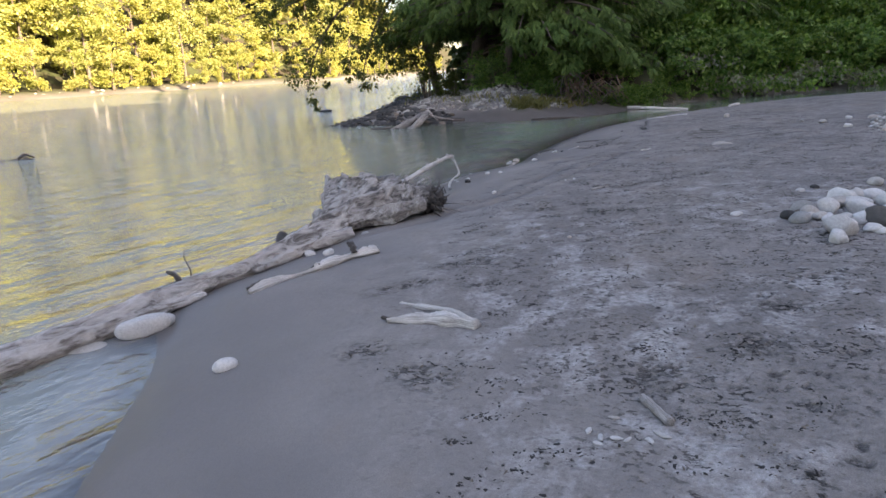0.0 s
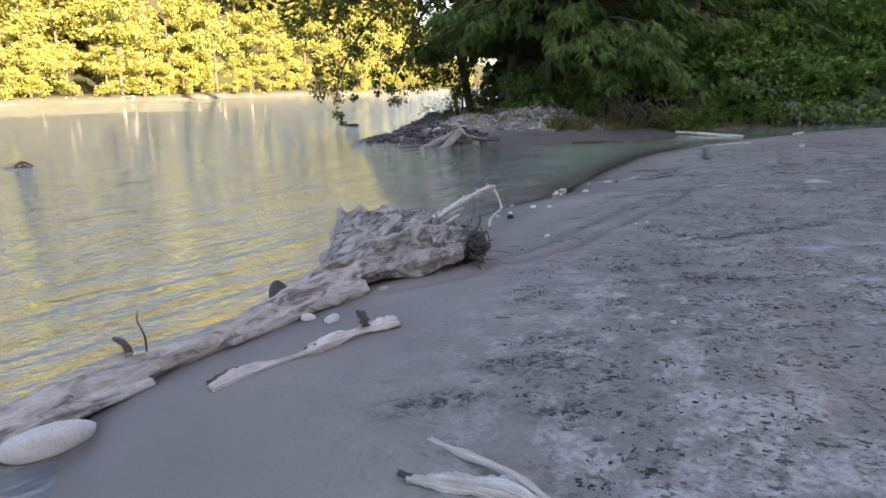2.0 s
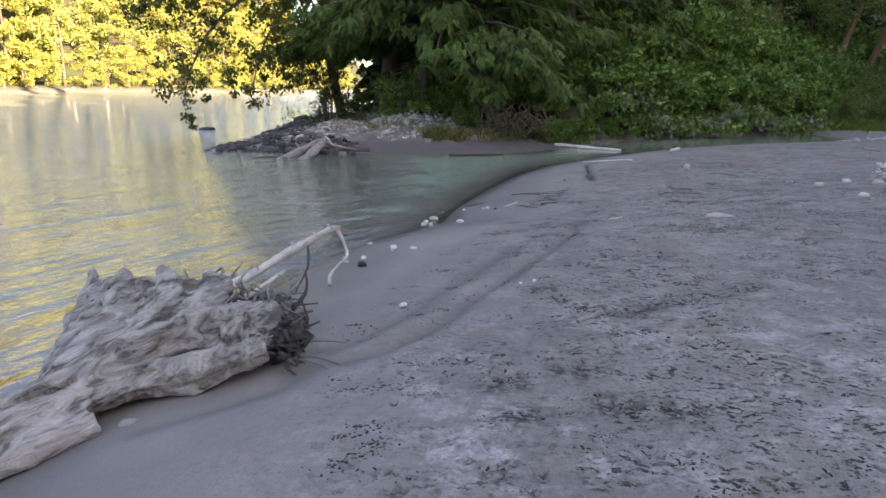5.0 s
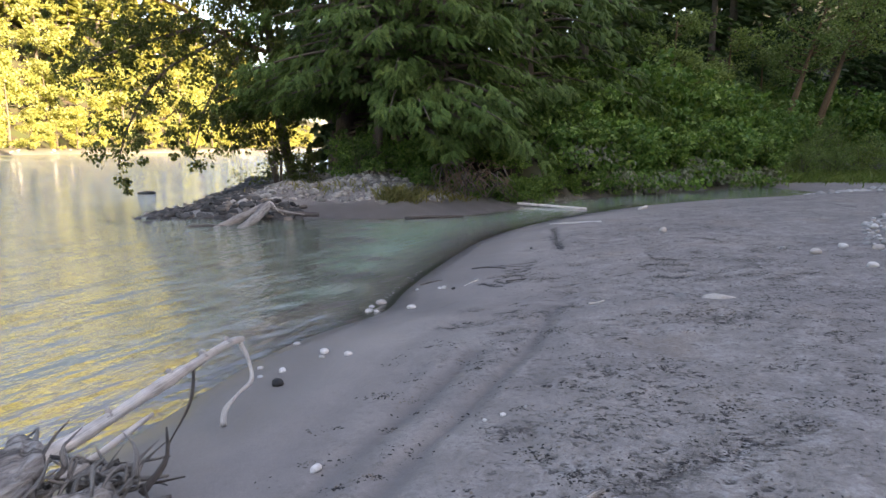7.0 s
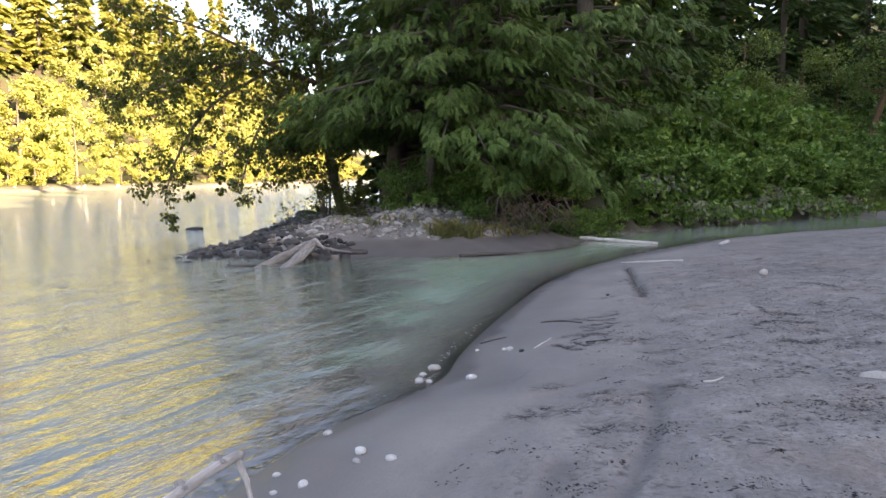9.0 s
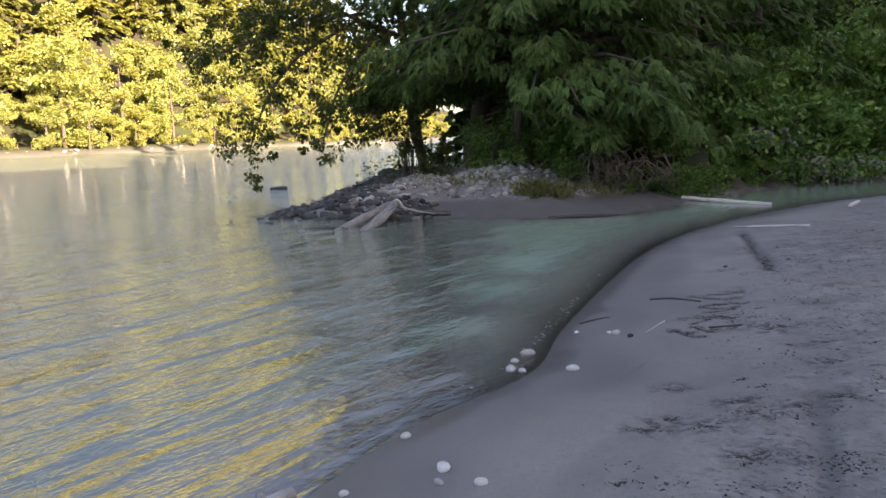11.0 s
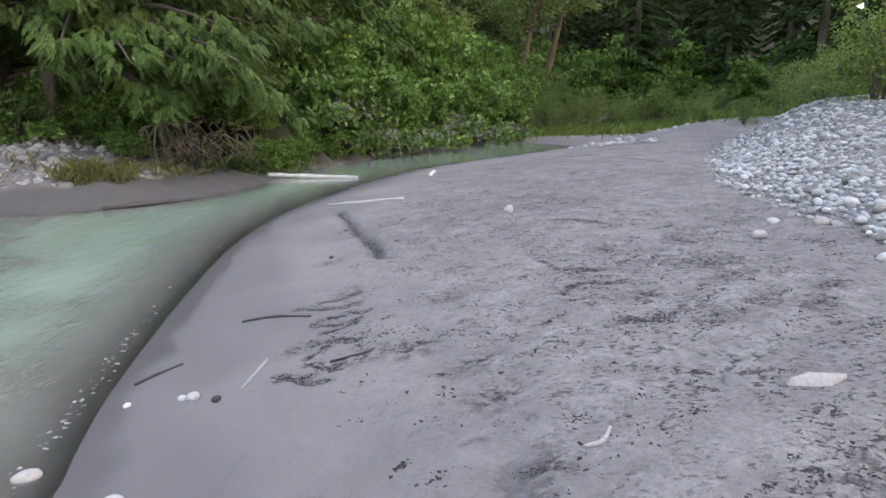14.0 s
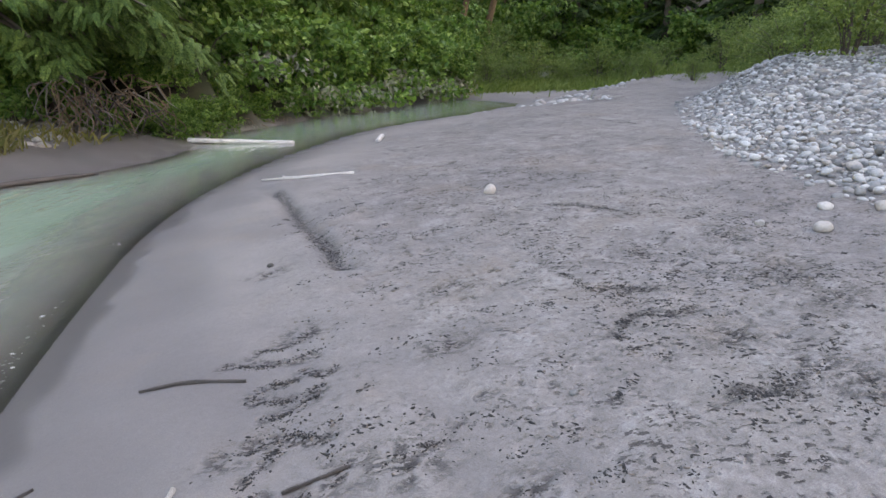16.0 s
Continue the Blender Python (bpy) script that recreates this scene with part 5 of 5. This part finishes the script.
stone("stone", 6.55, 15.13, (0.11, 0.10, 0.11), STONE_PALE, 412, "round white stone on the open sand", 0.1)
stone("stone", 7.28, 12.29, (0.15, 0.12, 0.1), STONE_GREY, 413, "grey stone on the sand by the gravel bar", 0.2)
stone("stone", 7.89, 12.53, (0.13, 0.11, 0.09), STONE_PALE, 414, "pale stone on the sand by the gravel bar", 0.2)
stone("stone", 8.12, 12.2, (0.16, 0.14, 0.12), STONE_PALE, 415, "pale stone on the sand by the gravel bar", 0.2)
stone("stone", 7.1, 11.15, (0.16, 0.11, 0.1), STONE_PALE, 416, "pale stone on the sand by the gravel bar", 0.2)
stone("stone", 7.05, 12.65, (0.08, 0.07, 0.06), STONE_GREY, 417, "small grey stone on the sand", 0.2)
stone("flat_rock", 4.66, 10.36, (0.44, 0.24, 0.2), STONE_GREY, 418, "flat pale rock half buried in trodden sand", 0.42, -28, jag=0.42, cuts=14, deep=0.4)
stone("flat_rock", 4.40, 10.62, (0.2, 0.13, 0.10), STONE_GREY, 419, "low grey rock half buried in trodden sand", 0.45, 30, jag=0.3, cuts=9, deep=0.45)
stone("stone", 2.83, 5.17, (0.11, 0.08, 0.05), STONE_PALE, 420, "small white stone on the sand", 0.3)
for i, (x, y, s, m, w) in enumerate([(1.46, 12.24, 0.13, STONE_PALE, 1), (1.32, 12.06, 0.09, STONE_PALE, 1), (1.29, 11.87, 0.10, STONE_PALE, 1), (1.37, 11.83, 0.07, STONE_PALE, 1), (1.75, 11.69, 0.12, STONE_PALE, 0),
                                     (0.55, 10.62, 0.075, STONE_PALE, 0), (0.82, 10.06, 0.10, STONE_PALE, 0), (0.80, 9.9, 0.06, STONE_GREY, 0), (1.02, 9.84, 0.085, STONE_PALE, 0), (0.5, 9.65, 0.08, STONE_PALE, 0), (0.49, 9.34, 0.11, STONE_DARK, 0),
                                     (0.33, 9.62, 0.05, STONE_PALE, 0), (0.3, 9.92, 0.06, STONE_PALE, 0), (0.83, 7.75, 0.07, STONE_PALE, 0), (2.26, 12.48, 0.085, STONE_PALE, 0), (2.2, 12.52, 0.06, STONE_PALE, 0), (1.94, 12.73, 0.055, STONE_PALE, 0),
                                     (2.35, 12.34, 0.065, STONE_DARK, 0), (3.95, 6.06, 0.1, STONE_DARK, 0), (3.75, 5.95, 0.09, STONE_GREY, 0), (4.5, 6.0, 0.2, STONE_BANK, 0), (0.72, 6.1, 0.05, STONE_GREY, 0), (1.35, 4.95, 0.045, STONE_PALE, 0),
                                     (1.9, 8.1, 0.04, STONE_PALE, 0), (2.05, 8.15, 0.035, STONE_GREY, 0), (1.78, 8.05, 0.03, STONE_PALE, 0), (4.1, 14.86, 0.06, STONE_DARK, 0), (4.2, 12.0, 0.05, STONE_GREY, 0)]):
    stone("pebble", x, y, (s, s * 0.8, s * 0.62), m, 430 + i, {STONE_DARK: "dark rounded pebble on the sand", STONE_GREY: "grey rounded pebble on the sand"}.get(m, "white rounded pebble by the waterline"), 0.2, i * 47, "pebbles on the sand", 2, wet=bool(w))
# small heap of stones beside the start of the walk
r = np.random.RandomState(17)
for i in range(44):
    u, k = r.uniform(-1, 1, 2)
    x, y = 3.55 + 0.45 * u + 0.12 * k, 4.72 + 0.12 * u + 0.5 * k
    if i > 30:
        x, y = 4.3 + 0.5 * u, 5.0 + 0.6 * k
    s = r.uniform(0.10, 0.26)
    m = (STONE_PALE, STONE_PALE, STONE_GREY, STONE_PALE, STONE_DARK)[i % 5 if i % 10 != 4 else 0]
    stone("heap_stone", x, y, (s, s * r.uniform(0.65, 0.9), s * r.uniform(0.5, 0.75)), m, 470 + i, {STONE_DARK: "dark rounded stone in the heap"}.get(m, "pale rounded stone in the heap on sand"), r.uniform(0.0, 0.25), r.uniform(0, 360), "heap of pale stones", 3, 0.2, False, 6, 0.6)
# splintered shell and chips near the start
for i, (x, y) in enumerate([(1.07, 1.92), (1.02, 1.95), (1.0, 1.9), (1.12, 1.9), (1.2, 1.88), (1.1, 2.1), (0.98, 2.02), (1.26, 1.9)]):
    stone("chip", x, y, (0.05 if i < 7 else 0.08, 0.025, 0.012), STONE_PALE, 520 + i, "white broken chip lying on the sand", 0.0, i * 71, "white chips on the sand", 2, 0.3)

# ---- bank roots, grass ----
roots = thing("root_tangle", on_ground(5.0, 25.1), "tangle of brown dead roots and stalks under the bank", "roots")
r = np.random.RandomState(61)
for k in range(110):
    a = np.array([r.uniform(-1.0, 1.3), r.uniform(0.1, 0.9), r.uniform(0.45, 1.3)])
    b = a + np.array([r.uniform(-0.6, 0.6), r.uniform(-0.7, 0.0), -r.uniform(0.3, 0.9)])
    b[2] = max(b[2], 0.0)
    g = Geo()
    tube(g, [a, (a + b) / 2 + [r.uniform(-0.3, 0.3), r.uniform(-0.25, 0.1), r.uniform(-0.15, 0.3)], b], [0.02, 0.013, 0.005], 9, 5, 600 + k, 0.1)
    part("root", g.mesh("root", (ROOTS, DRIFT_GREY, ROOTS, DRIFT_DARK)[k % 4]), roots)


cut = thing("hanging_roots", on_ground(7.2, 25.9), "brown rootlets and dead stalks hanging from the cut creek bank", "roots")
r = np.random.RandomState(63)
lip = chaikin([(6.2, 25.3), (6.9, 26.1), (8.0, 26.9), (9.4, 27.7), (10.9, 28.7), (12.2, 29.9)], 0)
for k in range(130):
    t = r.uniform(0, 5)
    q = np.array([np.interp(t, np.arange(6), lip[:, 0]), np.interp(t, np.arange(6), lip[:, 1])]) + r.normal(size=2) * 0.15
    top = np.array([*q, float(terrain(q[:1], q[1:])[0]) + 0.05]) - np.array(cut.location)
    end = top + [r.normal(0.0, 0.22), -r.uniform(0.15, 0.5), -r.uniform(0.2, 0.75)]
    g = Geo()
    tube(g, [top, (top + end) / 2 + [r.normal(0, 0.08), -0.12, 0.1], end], [0.012, 0.008, 0.004], 7, 4, 2000 + k, 0.1)
    part("root", g.mesh("root", (ROOTS, DRIFT_GREY, DRIFT_DARK)[k % 3]), cut)


def blades(name, at, n, wide, deep, tall, seed, label, mat, lean=0.5):
    r = np.random.RandomState(seed)
    x, y = r.normal(0, wide * 0.5, n), r.normal(0, deep * 0.5, n)
    z = terrain(x + at[0], y + at[1]) - at[2] - 0.02
    b = np.stack([x, y, z], axis=1)
    d = unit(np.stack([r.normal(0, lean, n), r.normal(0, lean, n) - 0.15, np.ones(n)], axis=1))
    h = (r.uniform(0.4, 1.0, n) * tall)[:, None]
    s = unit(np.stack([r.normal(size=n), r.normal(size=n), np.zeros(n)], axis=1)) * 0.012 * (1 + tall)
    mid = b + d * h * 0.6
    tip = b + d * h + np.stack([d[:, 0], d[:, 1], -0.3 * np.ones(n)], axis=1) * h * 0.35
    v = np.stack([b - s, b + s, mid + s * 0.8, tip, mid - s * 0.8], axis=1)
    ob = thing(name, at, label, "grass", mesh=quads(name, v, mat, per=5))
    return tagged(ob, kind="stuff")


blades("grass_tuft", on_ground(2.7, 23.5), 520, 0.6, 0.3, 0.6, 71, "yellowed grass tuft at the foot of the cobbles", GRASS)
blades("grass_tuft", on_ground(4.0, 24.5), 160, 0.9, 0.4, 0.4, 72, "yellowed grass at the foot of the bank", GRASS)
blades("grass_tuft", on_ground(0.9, 24.4), 120, 1.6, 0.6, 0.35, 73, "thin grass among the cobbles", GRASS)
blades("green_grass", on_ground(29.5, 38.5), 8000, 9, 3.0, 0.9, 74, "patch of green grass at the creek's head", MEADOW)
blades("green_grass", on_ground(45, 38), 9000, 12, 9, 1.0, 75, "green grass below the willows", MEADOW)
blades("green_grass", on_ground(24.0, 37.0), 2500, 5, 1.2, 0.8, 76, "green grass along the creek bank", MEADOW)
for i, (x, y, s) in enumerate([(3.6, 25.6, 0.8), (2.0, 25.9, 0.6), (5.4, 26.0, 0.8)]):
    shrub("fern", on_ground(x, y), 0.8 * s, 1.5 * s, 900, 0.11, 650 + i, "small green shrub on the bank above the roots", BUSH, 10)

# ---- cobbles ----
def scatter(n, seed, box, keep, lo, hi, sink=0.25):
    """Places and sizes of stones within a box where keep(x, y) holds."""
    r = np.random.RandomState(seed)
    x, y = r.uniform(box[0], box[1], n * 6), r.uniform(box[2], box[3], n * 6)
    k = np.nonzero(keep(x, y, r))[0][:n]
    x, y = x[k], y[k]
    s = lo + (hi - lo) * r.uniform(0, 1, len(x)) ** 2.2
    z = terrain(x, y)
    return x, y, z - s * sink, s, r


def stones_stuff(name, data, mat, label, shapes=14, sub=2, lift=0.0, size=(1.0, 0.78, 0.58), jag=0.16, cuts=3, deep=0.72):
    x, y, z, s, r = data
    protos = [rock_shape(700 + k, size, sub, jag, cuts, deep) for k in range(shapes)]
    vs, fs, n = [], [], 0
    nv = len(protos[0][0])
    faces = np.array(protos[0][1])
    for i in range(len(x)):
        v = protos[i % shapes][0] * s[i]
        a, t = r.uniform(0, 6.283), r.uniform(-0.3, 0.3)
        c, d = math.cos(a), math.sin(a)
        v = v @ np.array([[c, d, 0], [-d, c, 0], [0, 0, 1]]) + v[:, :1] * [0, 0, t]
        vs.append(v + [x[i], y[i], z[i] + lift])
    v = np.concatenate(vs).astype(np.float32)
    f = (np.arange(len(x))[:, None, None] * nv + faces[None]).reshape(-1, 3)
    me = bpy.data.meshes.new(name)
    me.vertices.add(len(v))
    me.vertices.foreach_set("co", v.ravel())
    me.loops.add(f.size)
    me.loops.foreach_set("vertex_index", f.astype(np.int32).ravel())
    me.polygons.add(len(f))
    me.polygons.foreach_set("loop_start", np.arange(0, f.size, 3, dtype=np.int32))
    me.polygons.foreach_set("use_smooth", np.ones(len(f), bool))
    me.materials.append(mat)
    me.update(calc_edges=True)
    return tagged(new(name, me), label, "stones", kind="stuff")


def bank_zone(x, y):
    b = inside_by(POINT, x, y)
    beach = 0.35 + 1.9 * step(-1.0, 0.5, x) * (1 - step(5.0, 7.0, x))
    return b - beach, 0.45 + 3.2 * (1 - step(4.2, 6.2, x))


def on_bank(x, y, r):
    u, c = bank_zone(x, y)
    return (u > np.where(x < 0.2, 0.9 - 0.5 * r.uniform(size=x.shape), -0.15)) & (u < c + 0.3) & (x < 6)


stones_stuff("bank_cobbles", scatter(3600, 91, (-4.5, 6, 20.5, 34), on_bank, 0.08, 0.32), STONE_BANK, "grey angular cobbles covering the bank under the cedar", 14, 2)


def river_edge(x, y, r):
    b = inside_by(POINT, x, y)
    return (b > -1.1) & (b < 1.5) & (x < 0.3) & (r.uniform(size=x.shape) < np.where(b < -0.3, 0.3, 1))


stones_stuff("wet_cobbles", scatter(2100, 92, (-5.6, 0, 20, 40), river_edge, 0.09, 0.34, 0.3), STONE_DARK, "dark wet cobbles along the river's edge", lift=0.05)
x, y, z, s, r = scatter(28, 95, (-4.6, -1.6, 20.3, 23), lambda x, y, r: inside_by(POINT, x, y) < 0.1, 0.08, 0.22, 0.0)
stones_stuff("wet_cobbles", (x, y, np.maximum(z, WATER_Z - 0.06), s, r), STONE_DARK, "dark wet stones breaking the water off the point")


def on_gravel(x, y, r):
    g = inside_by(GRAVEL, x, y)
    return (g > -0.25) & (g < 11) & (r.uniform(size=x.shape) < np.where(g < 0.1, 0.3, 1.0))


stones_stuff("gravel_cobbles", scatter(5200, 93, (7, 14, 9, 17.5), on_gravel, 0.05, 0.145, 0.2), STONE_GREY, "pale grey rounded cobbles piled on the gravel bar")
stones_stuff("gravel_cobbles", scatter(7000, 98, (13, 24, 9, 23), on_gravel, 0.07, 0.19, 0.2), STONE_GREY, "pale grey rounded cobbles piled on the gravel bar", 14, 1)
stones_stuff("gravel_cobbles", scatter(2500, 94, (14, 34, 9, 25), on_gravel, 0.12, 0.28, 0.22), STONE_GREY, "pale grey rounded cobbles piled on the gravel bar", 14, 1)
stones_stuff("shore_rocks", scatter(900, 96, (-60, -8, 30, 140), lambda x, y, r: np.abs(inside_by(FAR, x, y) - 0.7) < 0.8, 0.2, 0.6, 0.4), STONE_BANK, "sunlit stones along the far shore")

stones_stuff("creek_stones", scatter(170, 89, (17, 36, 24, 37), lambda x, y, r: np.abs((y - 24.5) - (x - 17) * 0.62 + 1.2 * np.sin(x)) < 1.3, 0.12, 0.45, 0.3), STONE_GREY, "pale stones scattered at the head of the creek")

# nearest cobbles of the gravel bar, one by one
bar = tagged(new("gravel_bar"), "edge of the gravel bar with loose pale cobbles", "gravel bar", kind="structure")
x, y, z, s, r = scatter(260, 97, (7.0, 12.0, 9.5, 15.8), lambda x, y, r: (inside_by(GRAVEL, x, y) > -0.2) & (inside_by(GRAVEL, x, y) < 1.3), 0.06, 0.155, 0.1)
protos = [mesh_rock("cobble", 800 + k, (1.0, 0.8, 0.62), (STONE_GREY, STONE_PALE)[k % 2], 2) for k in range(10)]
for i in range(len(x)):
    ob = part("cobble", protos[i % 10], bar)
    ob.location, ob.rotation_euler, ob.scale = (x[i], y[i], z[i] + 0.02), (r.uniform(-0.3, 0.3), r.uniform(-0.3, 0.3), r.uniform(0, 6.28)), (s[i],) * 3

# ---- broken crumbs of damp sand, the shade of dents in their colour ----
def crumbs():
    r = np.random.RandomState(99)
    xs, ys, ss = [], [], []
    for cx, cy in SCUFFS + SCUFFS_START:         # paw prints and scuffed patches
        m = r.randint(25, 80)
        w = r.uniform(0.03, 0.085)
        along, th = r.normal(size=m) * w * 1.7, r.uniform(-0.7, 0.7)
        xs.append(cx + along * math.cos(th) + r.normal(size=m) * w * 0.4)
        ys.append(cy + along * math.sin(th) + r.normal(size=m) * w * 0.4)
        ss.append(0.004 + 0.013 * r.uniform(0, 1, m) ** 2)
    for k in range(1500):
        cx, cy = r.uniform(0.3, 7.8), r.uniform(0.8, 17)
        if inside_by(SANDBAR, np.array([cx]), np.array([cy]))[0] < 1.3:
            continue
        m = r.randint(6, 50)
        w = r.uniform(0.015, 0.075)
        xs.append(cx + r.normal(size=m) * w * 1.4)
        ys.append(cy + r.normal(size=m) * w * 0.7)
        ss.append(0.005 + 0.019 * r.uniform(0, 1, m) ** 2)
    for ax, ay, bx, by in STROKES:
        n = int(150 + 450 * math.hypot(bx - ax, by - ay) ** 0.6)
        t = r.uniform(size=n)
        bend = 0.03 * np.sin(t * 6.0 + r.uniform(0, 6))
        wide = 0.015 if ax < 4 or ax > 4.75 else 0.035
        xs.append(ax + (bx - ax) * t + bend + r.normal(size=n) * wide)
        ys.append(ay + (by - ay) * t + bend + r.normal(size=n) * wide)
        ss.append((0.004 + 0.011 * r.uniform(0, 1, n) ** 1.6) * (1.4 if wide > 0.02 else 1))
    x, y, s = (np.concatenate(v) for v in (xs, ys, ss))
    return x, y, terrain(x, y) - s * 0.16, s, r


# far darker than wet sand: stands for shade under flakes and in prints
CRUMB = stone_material("damp_shaded_sand_crumbs", (0.018, 0.016, 0.015), (0.04, 0.037, 0.035))
stones_stuff("sand_crumbs", crumbs(), CRUMB, "damp crumbs of scuffed sand, darkened with the shade of dents", 12, 1, 0.0, (1.5, 0.85, 0.36), 0.5, 5, 0.4)

# ---- foam along the cove ----
def foam():
    r = np.random.RandomState(41)
    line = np.array([(0.75, 11.25), (1.2, 11.75), (1.55, 12.6), (2.0, 13.75), (2.6, 15.2), (3.5, 17.1), (4.6, 18.9)])
    t = np.concatenate([r.uniform(0, 6, 90), r.normal(3.3, 0.35, 70), r.normal(2.4, 0.3, 40)])
    x = np.interp(t, np.arange(7), line[:, 0]) + r.normal(size=len(t)) * 0.035
    y = np.interp(t, np.arange(7), line[:, 1]) + r.normal(size=len(t)) * 0.02
    s = 0.01 + 0.04 * r.uniform(0, 1, len(t)) ** 2
    return x, y, np.full(len(t), WATER_Z - 0.004) + np.maximum(terrain(x, y, False) - WATER_Z, 0), s, r


FOAM = stone_material("dirty_foam", (0.45, 0.46, 0.44), (0.65, 0.66, 0.64), 0.1)
fx, fy, fz, fs, fr = foam()
ob = stones_stuff("river_foam", (fx, fy, np.zeros(len(fx)), fs, fr), FOAM, "specks of pale foam along the cove's edge", 5, 1)
co = np.empty(len(ob.data.vertices) * 3, np.float32)
ob.data.vertices.foreach_get("co", co)
co = co.reshape(-1, 3)
co[:, 2] = co[:, 2] * 0.25 + np.repeat(fz, len(co) // len(fz))
ob.data.vertices.foreach_set("co", co.ravel())
